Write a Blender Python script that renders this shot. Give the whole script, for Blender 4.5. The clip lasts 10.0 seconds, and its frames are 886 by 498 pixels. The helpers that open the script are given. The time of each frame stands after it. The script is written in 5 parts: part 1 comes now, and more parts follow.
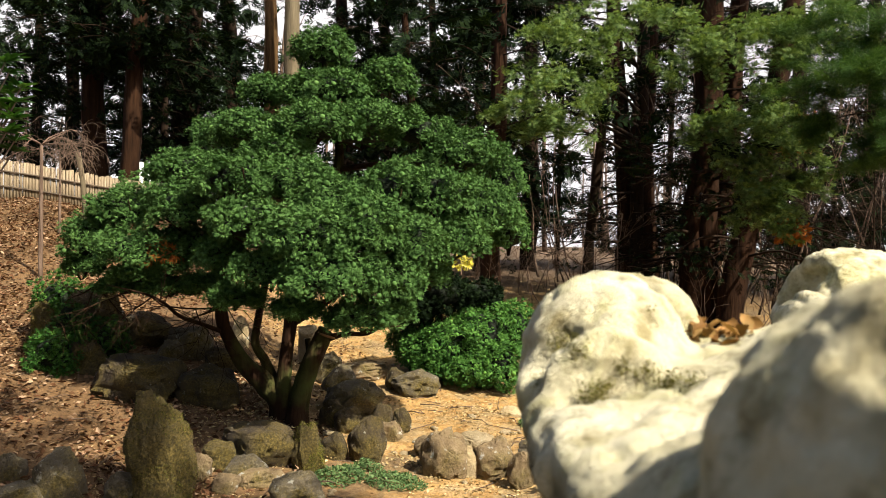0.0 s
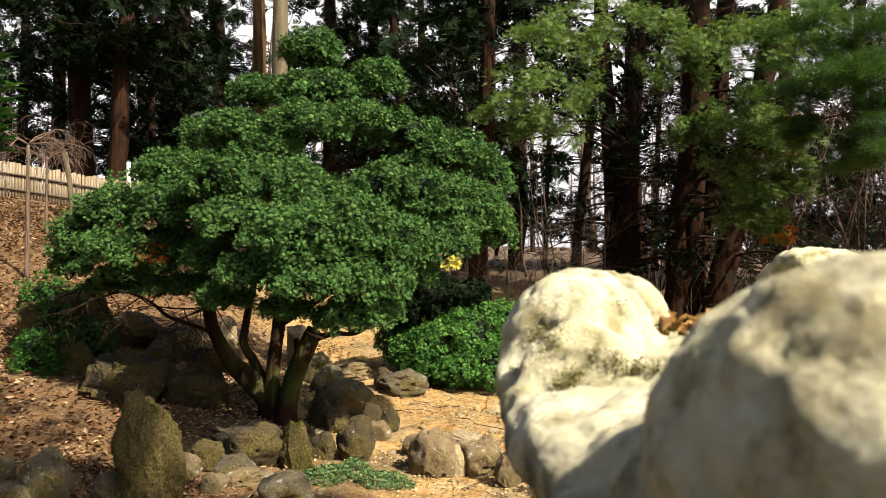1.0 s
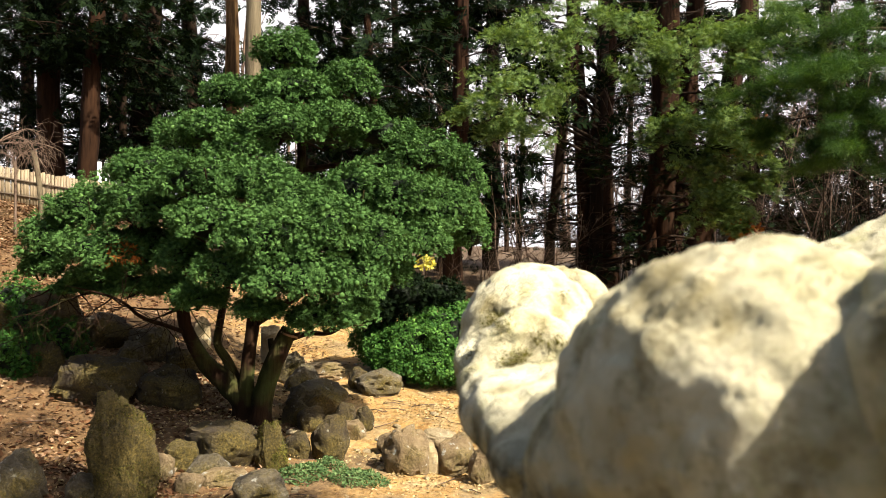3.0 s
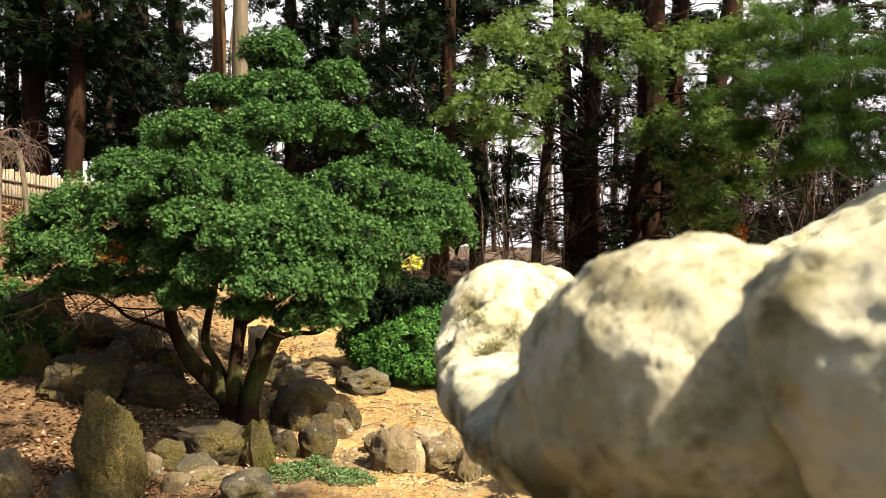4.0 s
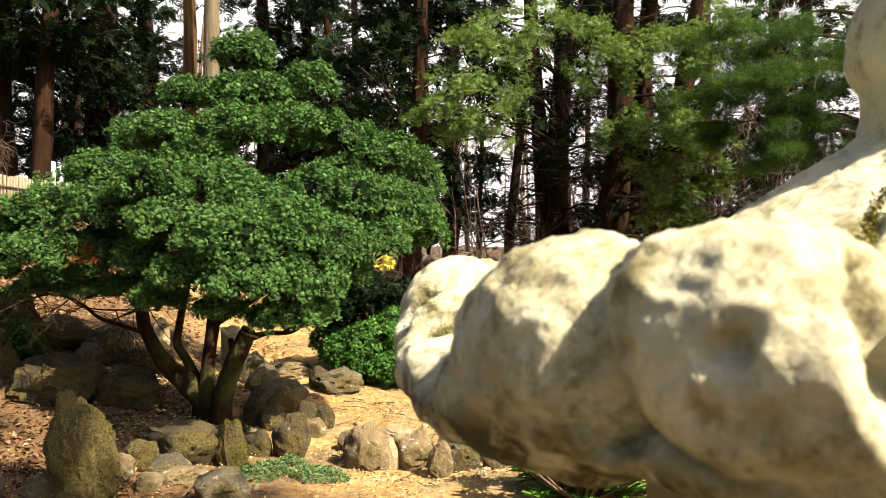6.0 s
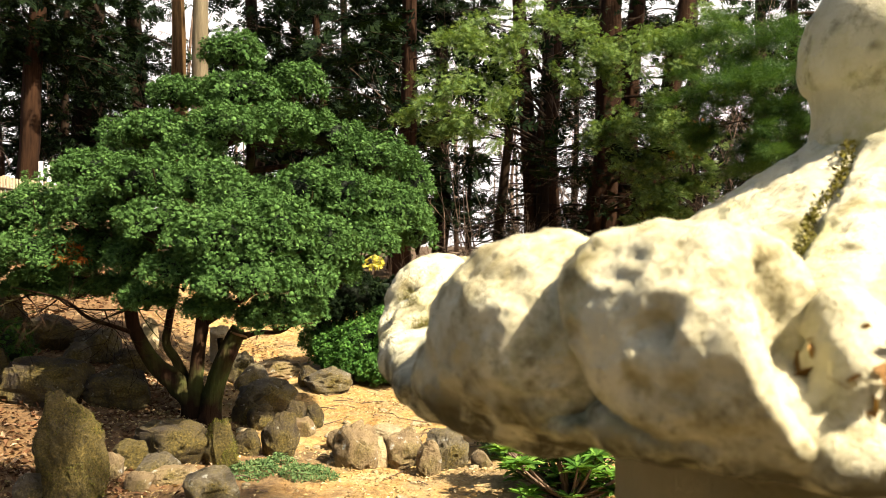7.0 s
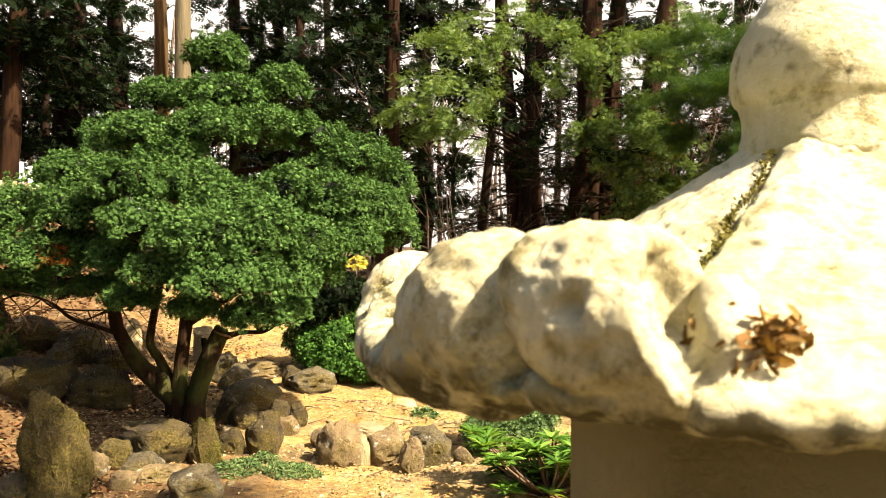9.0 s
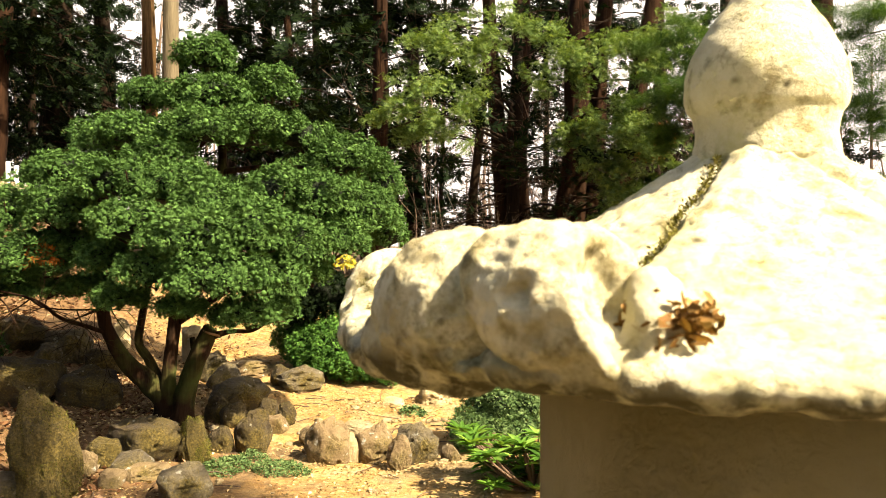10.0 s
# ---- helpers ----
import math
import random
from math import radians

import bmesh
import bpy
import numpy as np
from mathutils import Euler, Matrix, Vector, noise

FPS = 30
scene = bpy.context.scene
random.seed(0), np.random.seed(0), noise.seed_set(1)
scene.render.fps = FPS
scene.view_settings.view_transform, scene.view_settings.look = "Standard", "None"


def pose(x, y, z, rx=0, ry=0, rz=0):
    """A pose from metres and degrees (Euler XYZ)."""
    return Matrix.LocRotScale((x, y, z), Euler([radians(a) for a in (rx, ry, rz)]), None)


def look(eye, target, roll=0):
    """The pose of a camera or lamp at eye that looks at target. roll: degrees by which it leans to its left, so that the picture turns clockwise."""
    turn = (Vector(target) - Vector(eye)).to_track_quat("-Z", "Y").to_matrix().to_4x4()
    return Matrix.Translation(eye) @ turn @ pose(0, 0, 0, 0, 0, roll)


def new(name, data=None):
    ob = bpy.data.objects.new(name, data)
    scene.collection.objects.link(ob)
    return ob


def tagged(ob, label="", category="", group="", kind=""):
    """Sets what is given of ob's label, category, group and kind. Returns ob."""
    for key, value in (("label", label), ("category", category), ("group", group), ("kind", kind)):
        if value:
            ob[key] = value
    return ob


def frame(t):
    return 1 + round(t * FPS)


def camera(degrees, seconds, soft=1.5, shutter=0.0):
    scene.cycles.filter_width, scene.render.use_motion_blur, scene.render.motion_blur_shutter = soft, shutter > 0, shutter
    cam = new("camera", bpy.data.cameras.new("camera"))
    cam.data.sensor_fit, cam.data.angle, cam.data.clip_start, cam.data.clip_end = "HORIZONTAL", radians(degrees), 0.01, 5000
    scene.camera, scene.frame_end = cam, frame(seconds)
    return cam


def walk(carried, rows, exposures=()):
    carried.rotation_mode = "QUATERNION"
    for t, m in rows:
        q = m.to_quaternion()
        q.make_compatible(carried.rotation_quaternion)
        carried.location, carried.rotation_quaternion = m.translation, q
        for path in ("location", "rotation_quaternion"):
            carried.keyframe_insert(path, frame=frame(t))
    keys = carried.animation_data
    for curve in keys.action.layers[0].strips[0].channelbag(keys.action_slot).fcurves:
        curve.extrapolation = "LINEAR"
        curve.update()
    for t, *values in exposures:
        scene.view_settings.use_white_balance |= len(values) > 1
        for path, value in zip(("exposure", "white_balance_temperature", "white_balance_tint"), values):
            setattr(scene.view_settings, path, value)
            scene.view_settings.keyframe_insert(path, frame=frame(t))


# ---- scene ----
# ---------------- camera ----------------
cam = camera(60.27, 10.0, soft=0.9)
cam.data.dof.use_dof = True
cam.data.dof.focus_distance = 6.6
cam.data.dof.aperture_fstop = 15.0
PATH = [
    (0.0, pose(0.1113, 0.0947, 1.6887, 90.114, -0.527, 0.308)),
    (0.5, pose(0.1129, 0.0820, 1.6880, 90.124, -0.538, -0.014)),
    (1.0, pose(0.1145, 0.0630, 1.6876, 90.129, -0.515, -0.543)),
    (1.5, pose(0.1163, 0.0490, 1.6868, 90.139, -0.498, -0.986)),
    (2.0, pose(0.1184, 0.0313, 1.6863, 90.147, -0.464, -1.624)),
    (2.5, pose(0.1202, 0.0166, 1.6857, 90.158, -0.417, -2.058)),
    (4.0, pose(0.1250, -0.0437, 1.6833, 90.164, -0.383, -3.377)),
    (4.5, pose(0.1275, -0.0636, 1.6826, 90.186, -0.332, -3.926)),
    (5.0, pose(0.1294, -0.0864, 1.6819, 90.178, -0.235, -4.380)),
    (5.5, pose(0.1311, -0.1077, 1.6809, 90.188, -0.186, -4.775)),
    (6.0, pose(0.1338, -0.1280, 1.6800, 90.178, -0.166, -5.355)),
    (7.5, pose(0.1390, -0.1969, 1.6769, 90.202, -0.107, -6.440)),
    (8.0, pose(0.1402, -0.2144, 1.6766, 90.203, -0.037, -6.724)),
    (8.5, pose(0.1409, -0.2319, 1.6757, 90.215, -0.076, -6.911)),
    (9.0, pose(0.1430, -0.2566, 1.6747, 90.212, -0.021, -7.341)),
    (9.5, pose(0.1454, -0.2873, 1.6734, 90.198, 0.014, -7.778)),
    (10.0, pose(0.1475, -0.3237, 1.6719, 90.185, 0.038, -8.174)),
]
EXPOSURES = [(0.0, 1.34, 6450, 12), (2.5, 1.56, 6450, 12), (5.0, 1.76, 6600, 12), (7.5, 1.95, 7100, 12), (10.0, 2.08, 7800, 12)]
walk(cam, PATH, EXPOSURES)

# ---------------- light ----------------
SUN_AZ, SUN_EL = -42.0, 47.0          # degrees from +x towards +y, and above the horizon
sun_way = Vector((math.cos(radians(SUN_AZ)) * math.cos(radians(SUN_EL)),
                  math.sin(radians(SUN_AZ)) * math.cos(radians(SUN_EL)), math.sin(radians(SUN_EL))))
world = bpy.data.worlds.new("sky")
scene.world = world
world.use_nodes = True
wn = world.node_tree.nodes
sky = wn.new("ShaderNodeTexSky")
sky.sky_type, sky.sun_disc = "NISHITA", False
sky.sun_elevation, sky.sun_rotation = radians(SUN_EL), radians(90 - SUN_AZ)
sky.air_density, sky.dust_density, sky.ozone_density = 1.0, 3.0, 0.6
wn["Background"].inputs["Strength"].default_value = 0.086
world.node_tree.links.new(sky.outputs[0], wn["Background"].inputs["Color"])
sun_data = bpy.data.lights.new("sun", "SUN")
sun_data.energy, sun_data.angle, sun_data.color = 5.0, radians(0.55), (1.0, 0.92, 0.78)
sun_ob = new("sun", sun_data)
sun_ob.matrix_world = look(tuple(sun_way * 60), (0, 0, 0))

# bright hazy sky that stands far behind the wood
haze_mat = bpy.data.materials.new("hazy_sky")
haze_mat.use_nodes = True
hn = haze_mat.node_tree
glow = hn.nodes.new("ShaderNodeEmission")
glow.inputs["Color"].default_value, glow.inputs["Strength"].default_value = (1.0, 0.97, 0.95, 1), 0.45
hn.links.new(glow.outputs[0], hn.nodes["Material Output"].inputs["Surface"])

# ---------------- materials ----------------


def mat_base(name, rough=0.8):
    m = bpy.data.materials.new(name)
    m.use_nodes = True
    nt = m.node_tree
    bsdf = nt.nodes["Principled BSDF"]
    bsdf.inputs["Roughness"].default_value = rough
    bsdf.inputs["Specular IOR Level"].default_value = 0.3
    return m, nt, bsdf


def ramp(nt, src, stops):
    r = nt.nodes.new("ShaderNodeValToRGB")
    el = r.color_ramp.elements
    while len(el) < len(stops):
        el.new(0.5)
    for e, (p, c) in zip(el, stops):
        e.position, e.color = p, (*c, 1)
    nt.links.new(src, r.inputs[0])
    return r.outputs[0]


def noise_tex(nt, scale, detail=6.0, rough=0.6, stretch=None):
    co = nt.nodes.new("ShaderNodeTexCoord").outputs["Object"]
    if stretch:
        mp = nt.nodes.new("ShaderNodeMapping")
        mp.inputs["Scale"].default_value = stretch
        nt.links.new(co, mp.inputs["Vector"])
        co = mp.outputs[0]
    n = nt.nodes.new("ShaderNodeTexNoise")
    n.inputs["Scale"].default_value, n.inputs["Detail"].default_value, n.inputs["Roughness"].default_value = scale, detail, rough
    nt.links.new(co, n.inputs["Vector"])
    return n.outputs["Fac"]


def mix_col(nt, fac, a, b, mode="MIX"):
    mx = nt.nodes.new("ShaderNodeMix")
    mx.data_type, mx.blend_type = "RGBA", mode
    for sock, val in ((mx.inputs[0], fac), (mx.inputs[6], a), (mx.inputs[7], b)):
        if isinstance(val, (int, float)):
            sock.default_value = val
        elif isinstance(val, tuple):
            sock.default_value = (*val, 1)
        else:
            nt.links.new(val, sock)
    return mx.outputs[2]


def bump(nt, bsdf, height, strength, dist):
    b = nt.nodes.new("ShaderNodeBump")
    b.inputs["Strength"].default_value, b.inputs["Distance"].default_value = strength, dist
    nt.links.new(height, b.inputs["Height"])
    nt.links.new(b.outputs[0], bsdf.inputs["Normal"])


def leaf_mat(name, dark, mid, light, translucency=0.3, rough=0.5, patch=1.2):
    """Leaves: every leaf has its own shade, and whole twigs drift in hue."""
    m, nt, bsdf = mat_base(name, rough)
    bsdf.inputs["Specular IOR Level"].default_value = 0.06
    geo = nt.nodes.new("ShaderNodeNewGeometry")
    c = ramp(nt, geo.outputs["Random Per Island"], [(0.0, dark), (0.55, mid), (1.0, light)])
    big = ramp(nt, noise_tex(nt, patch * 6, 3.0, 0.7), [(0.33, (0.62, 0.68, 0.6)), (0.67, (1.22, 1.15, 1.05))])
    c = mix_col(nt, 1.0, c, big, "MULTIPLY")
    nt.links.new(c, bsdf.inputs["Base Color"])
    tr = nt.nodes.new("ShaderNodeBsdfTranslucent")
    nt.links.new(mix_col(nt, 1.0, c, (1.3, 1.25, 0.6), "MULTIPLY"), tr.inputs["Color"])
    ms = nt.nodes.new("ShaderNodeMixShader")
    ms.inputs[0].default_value = translucency
    nt.links.new(bsdf.outputs[0], ms.inputs[1])
    nt.links.new(tr.outputs[0], ms.inputs[2])
    nt.links.new(ms.outputs[0], nt.nodes["Material Output"].inputs["Surface"])
    return m


def bark_mat(name, dark, light, moss=0.0, scale=6.0):
    m, nt, bsdf = mat_base(name, 0.95)
    bsdf.inputs["Specular IOR Level"].default_value = 0.08
    f = noise_tex(nt, scale, 8.0, 0.65, (3.0, 3.0, 0.35))
    c = ramp(nt, f, [(0.3, dark), (0.7, light)])
    g = noise_tex(nt, scale * 0.35, 4.0)
    c = mix_col(nt, ramp(nt, g, [(0.62 - moss * 0.3, (0, 0, 0)), (0.75, (1, 1, 1))]) if moss else 0.0, c, (0.06, 0.075, 0.02))
    nt.links.new(c, bsdf.inputs["Base Color"])
    bump(nt, bsdf, f, 0.9, 0.03)
    return m


def stone_mat(name, dark, mid, light, moss=0.0, lichen=0.3, scale=5.0):
    m, nt, bsdf = mat_base(name, 0.88)
    f = noise_tex(nt, scale, 9.0, 0.62)
    c = ramp(nt, f, [(0.28, dark), (0.5, mid), (0.74, light)])
    obj = nt.nodes.new("ShaderNodeObjectInfo")
    c = mix_col(nt, 1.0, c, ramp(nt, obj.outputs["Random"], [(0.0, (0.75, 0.73, 0.7)), (1.0, (1.2, 1.15, 1.05))]), "MULTIPLY")
    if lichen:
        l = ramp(nt, noise_tex(nt, scale * 3.1, 3.0), [(0.66 - lichen * 0.15, (0, 0, 0)), (0.72, (1, 1, 1))])
        c = mix_col(nt, l, c, (0.42, 0.42, 0.36))
    if moss:
        g = ramp(nt, noise_tex(nt, scale * 0.6, 6.0, 0.7), [(0.6 - moss * 0.35, (0, 0, 0)), (0.72 - moss * 0.2, (1, 1, 1))])
        mossy = ramp(nt, noise_tex(nt, 60.0, 3.0), [(0.3, (0.036, 0.028, 0.006)), (0.55, (0.105, 0.078, 0.016)), (0.75, (0.2, 0.145, 0.034))])
        c = mix_col(nt, g, c, mossy)
    nt.links.new(c, bsdf.inputs["Base Color"])
    bump(nt, bsdf, noise_tex(nt, scale * (9.0 if moss > 0.5 else 4.0), 10.0, 0.75), 1.0, 0.05)
    return m


def plain_mat(name, dark, light, scale=8.0, rough=0.8, stretch=None, relief=0.01):
    m, nt, bsdf = mat_base(name, rough)
    f = noise_tex(nt, scale, 7.0, 0.6, stretch)
    nt.links.new(ramp(nt, f, [(0.3, dark), (0.7, light)]), bsdf.inputs["Base Color"])
    bump(nt, bsdf, f, 0.6, relief)
    return m


def soil_mat():
    m, nt, bsdf = mat_base("soil", 0.95)
    a = noise_tex(nt, 1.4, 8.0, 0.68)
    c = ramp(nt, a, [(0.30, (0.15, 0.112, 0.055)), (0.45, (0.29, 0.22, 0.105)), (0.54, (0.34, 0.215, 0.07)), (0.70, (0.43, 0.35, 0.195))])
    c = mix_col(nt, 1.0, c, ramp(nt, noise_tex(nt, 6.0, 6.0, 0.7), [(0.36, (0.66, 0.56, 0.43)), (0.5, (1, 0.97, 0.94)), (0.66, (1.14, 1.12, 1.12))]), "MULTIPLY")
    b = noise_tex(nt, 22.0, 8.0, 0.7)
    c = mix_col(nt, 1.0, c, ramp(nt, b, [(0.3, (0.55, 0.5, 0.45)), (0.6, (1.15, 1.1, 1.05))]), "MULTIPLY")
    v = nt.nodes.new("ShaderNodeTexVoronoi")
    v.inputs["Scale"].default_value = 26.0
    nt.links.new(nt.nodes.new("ShaderNodeTexCoord").outputs["Object"], v.inputs["Vector"])
    speck = ramp(nt, v.outputs["Distance"], [(0.0, (1, 1, 1)), (0.3, (0, 0, 0))])
    c = mix_col(nt, mix_col(nt, 0.6, (0, 0, 0), speck), c, (0.36, 0.25, 0.15))
    side = nt.nodes.new("ShaderNodeSeparateXYZ")
    nt.links.new(nt.nodes.new("ShaderNodeTexCoord").outputs["Object"], side.inputs[0])
    wob = nt.nodes.new("ShaderNodeMath")
    wob.operation = "MULTIPLY_ADD"
    wob.inputs[1].default_value = 2.2
    nt.links.new(a, wob.inputs[0])
    across = nt.nodes.new("ShaderNodeMath")
    across.operation = "MULTIPLY_ADD"
    across.inputs[1].default_value = 0.36
    nt.links.new(side.outputs[1], across.inputs[0])
    nt.links.new(side.outputs[0], across.inputs[2])
    nt.links.new(across.outputs[0], wob.inputs[2])
    # brown humus; its mask follows the tree's shade zone and paints it darker
    humus_shade = nt.nodes.new("ShaderNodeMapRange")
    humus_shade.inputs[1].default_value, humus_shade.inputs[2].default_value, humus_shade.inputs[3].default_value, humus_shade.inputs[4].default_value = 2.1, 3.3, 0.88, 0.0
    nt.links.new(wob.outputs[0], humus_shade.inputs[0])
    c = mix_col(nt, humus_shade.outputs[0], c, ramp(nt, b, [(0.3, (0.055, 0.030, 0.012)), (0.7, (0.155, 0.084, 0.034))]))
    # orange bank soil; beside the lantern, unseen ground toned to set bounced light
    sep = nt.nodes.new("ShaderNodeSeparateXYZ")
    nt.links.new(nt.nodes.new("ShaderNodeTexCoord").outputs["Object"], sep.inputs[0])
    near = nt.nodes.new("ShaderNodeMapRange")
    near.inputs[1].default_value, near.inputs[2].default_value, near.inputs[3].default_value, near.inputs[4].default_value = 4.1, 4.7, 1.0, 0.0
    nt.links.new(sep.outputs[1], near.inputs[0])
    bounce_tone = ramp(nt, b, [(0.3, (0.12, 0.088, 0.043)), (0.7, (0.29, 0.215, 0.105))])
    c = mix_col(nt, near.outputs[0], c, bounce_tone)
    far = nt.nodes.new("ShaderNodeMapRange")
    far.inputs[1].default_value, far.inputs[2].default_value = 12.0, 18.0
    nt.links.new(sep.outputs[1], far.inputs[0])
    duff = ramp(nt, b, [(0.3, (0.05, 0.03, 0.016)), (0.7, (0.13, 0.085, 0.045))])
    c = mix_col(nt, far.outputs[0], c, duff)
    nt.links.new(c, bsdf.inputs["Base Color"])
    bump(nt, bsdf, b, 0.9, 0.04)
    return m


def lantern_mat(name, crust_shade, tone):
    """Weathered stone; crust_shade: spread of dark lichen, which also puts the scrolls' shade into the colour."""
    m, nt, bsdf = mat_base(name, 0.92)
    f = noise_tex(nt, 11.0, 10.0, 0.66)
    k = tone * (1 - 3.0 * crust_shade)
    c = ramp(nt, f, [(0.30, (0.38 * k, 0.34 * k, 0.205 * k)), (0.45, (0.565 * k, 0.52 * k, 0.335 * k)), (0.62, (0.67 * tone, 0.625 * tone, 0.43 * tone))])
    algae = ramp(nt, noise_tex(nt, 13.0, 6.0, 0.72), [(0.50, (0, 0, 0)), (0.64, (1, 1, 1))])
    c = mix_col(nt, mix_col(nt, 0.55, (0, 0, 0), algae), c, (0.36, 0.34, 0.11))
    grime = ramp(nt, noise_tex(nt, 34.0, 7.0, 0.75), [(0.54 - crust_shade, (1, 1, 1)), (0.70 - crust_shade, (0.40, 0.37, 0.27))])
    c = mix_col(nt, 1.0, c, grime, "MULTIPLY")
    v = nt.nodes.new("ShaderNodeTexVoronoi")
    v.inputs["Scale"].default_value = 34.0
    nt.links.new(nt.nodes.new("ShaderNodeTexCoord").outputs["Object"], v.inputs["Vector"])
    some = ramp(nt, noise_tex(nt, 17.0, 3.0), [(0.52, (0, 0, 0)), (0.62, (1, 1, 1))])
    pit = ramp(nt, v.outputs["Distance"], [(0.06, (1, 1, 1)), (0.30, (0, 0, 0))])
    c = mix_col(nt, mix_col(nt, 1.0, pit, some, "MULTIPLY"), c, (0.075, 0.066, 0.03))
    nt.links.new(c, bsdf.inputs["Base Color"])
    # dark algae patches along the drip edge; they also paint the eave's low shade
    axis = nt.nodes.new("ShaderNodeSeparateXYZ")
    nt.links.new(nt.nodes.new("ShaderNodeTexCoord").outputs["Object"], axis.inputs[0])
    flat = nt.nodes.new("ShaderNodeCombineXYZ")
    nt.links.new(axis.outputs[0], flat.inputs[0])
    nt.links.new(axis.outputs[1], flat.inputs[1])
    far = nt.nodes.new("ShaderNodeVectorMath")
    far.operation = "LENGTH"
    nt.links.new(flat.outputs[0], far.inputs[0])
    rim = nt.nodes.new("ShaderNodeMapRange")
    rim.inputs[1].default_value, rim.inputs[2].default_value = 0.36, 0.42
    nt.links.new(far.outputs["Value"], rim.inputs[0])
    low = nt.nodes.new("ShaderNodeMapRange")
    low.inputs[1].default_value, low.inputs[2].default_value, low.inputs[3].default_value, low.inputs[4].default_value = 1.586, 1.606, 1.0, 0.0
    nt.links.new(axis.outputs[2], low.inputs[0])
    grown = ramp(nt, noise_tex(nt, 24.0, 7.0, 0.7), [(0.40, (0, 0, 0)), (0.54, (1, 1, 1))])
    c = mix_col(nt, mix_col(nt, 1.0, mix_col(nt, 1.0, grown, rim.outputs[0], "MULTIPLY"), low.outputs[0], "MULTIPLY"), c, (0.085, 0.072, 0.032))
    blot = ramp(nt, noise_tex(nt, 21.0, 5.0, 0.6), [(0.56 - crust_shade, (1, 1, 1)), (0.69 - crust_shade, (0.50, 0.46, 0.34))])
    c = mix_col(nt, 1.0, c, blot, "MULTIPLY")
    nt.links.new(c, bsdf.inputs["Base Color"])
    bump(nt, bsdf, noise_tex(nt, 52.0, 8.0, 0.7), 0.9, 0.012)
    return m


SOIL = soil_mat()
LANTERN = lantern_mat("weathered_stone", 0.0, 0.88)
# same stone with more lichen, darkened in colour for the scrolls' shaded faces
SCROLL = lantern_mat("crusted_shaded_stone", 0.035, 1.06)
LANTERN_BODY = stone_mat("algae_stone", (0.52, 0.46, 0.27), (0.67, 0.61, 0.385), (0.75, 0.69, 0.475), 0.0, 0.0, 5.0)
CYPRESS = leaf_mat("cypress_leaf", (0.030, 0.065, 0.018), (0.048, 0.106, 0.028), (0.085, 0.168, 0.048), 0.06, 0.75)
# almost black, to paint the shade deep in the foliage
CORE_SHADE = plain_mat("inner_foliage", (0.002, 0.004, 0.001), (0.006, 0.012, 0.003), 30.0, 0.95, None, 0.06)
SHRUB_LEAF = leaf_mat("shrub_leaf", (0.026, 0.075, 0.018), (0.055, 0.145, 0.03), (0.11, 0.24, 0.05), 0.12, 0.55)
# near-black leaf: the deep shade of the wood is put into its colour
SHADED_LEAF = leaf_mat("shaded_conifer_leaf", (0.003, 0.007, 0.003), (0.006, 0.013, 0.0045), (0.013, 0.025, 0.008), 0.12, 0.9, 0.4)
CEDAR_LEAF = leaf_mat("cedar_leaf", (0.038, 0.070, 0.021), (0.086, 0.146, 0.044), (0.18, 0.248, 0.085), 0.3, 0.5, 0.8)
PINE_LEAF = leaf_mat("pine_needle", (0.015, 0.040, 0.010), (0.036, 0.080, 0.020), (0.075, 0.140, 0.033), 0.3, 0.5, 0.6)
RHODO_LEAF = leaf_mat("broad_leaf", (0.032, 0.085, 0.014), (0.075, 0.17, 0.028), (0.16, 0.28, 0.06), 0.3, 0.35)
EVERGREEN_LEAF = leaf_mat("evergreen_leaf", (0.02, 0.06, 0.012), (0.035, 0.10, 0.02), (0.07, 0.16, 0.03), 0.2, 0.5)
COVER_LEAF = leaf_mat("ground_cover_leaf", (0.040, 0.078, 0.028), (0.075, 0.13, 0.050), (0.135, 0.20, 0.085), 0.2, 0.5)
YELLOW_LEAF = leaf_mat("yellow_flower", (0.42, 0.38, 0.06), (0.62, 0.56, 0.11), (0.74, 0.68, 0.2), 0.4, 0.5)
RUST_LEAF = leaf_mat("rusty_leaf", (0.16, 0.05, 0.015), (0.28, 0.09, 0.02), (0.34, 0.14, 0.03), 0.3, 0.6)
MOSS = leaf_mat("moss_green", (0.06, 0.052, 0.012), (0.11, 0.098, 0.022), (0.18, 0.165, 0.04), 0.1, 0.9, 4.0)
BOULDER_MOSS = leaf_mat("boulder_moss", (0.032, 0.033, 0.006), (0.078, 0.078, 0.013), (0.15, 0.145, 0.028), 0.1, 0.9, 3.0)
LITTER = leaf_mat("dry_leaf", (0.050, 0.021, 0.010), (0.125, 0.063, 0.032), (0.35, 0.245, 0.165), 0.1, 0.75, 0.9)
STRAW = leaf_mat("straw_leaf", (0.16, 0.10, 0.045), (0.34, 0.25, 0.125), (0.52, 0.42, 0.25), 0.1, 0.75, 0.9)
DRY_LEAF = leaf_mat("brown_leaf", (0.095, 0.048, 0.016), (0.20, 0.108, 0.036), (0.34, 0.20, 0.08), 0.15, 0.6, 6.0)
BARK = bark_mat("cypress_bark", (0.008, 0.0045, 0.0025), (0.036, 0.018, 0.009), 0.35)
# next two barks are darkened in colour for trunks and limbs in shade
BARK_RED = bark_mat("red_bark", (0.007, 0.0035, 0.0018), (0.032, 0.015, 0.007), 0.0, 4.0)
BARK_SHADED = bark_mat("shaded_bark", (0.007, 0.005, 0.003), (0.028, 0.017, 0.010), 0.0, 4.0)
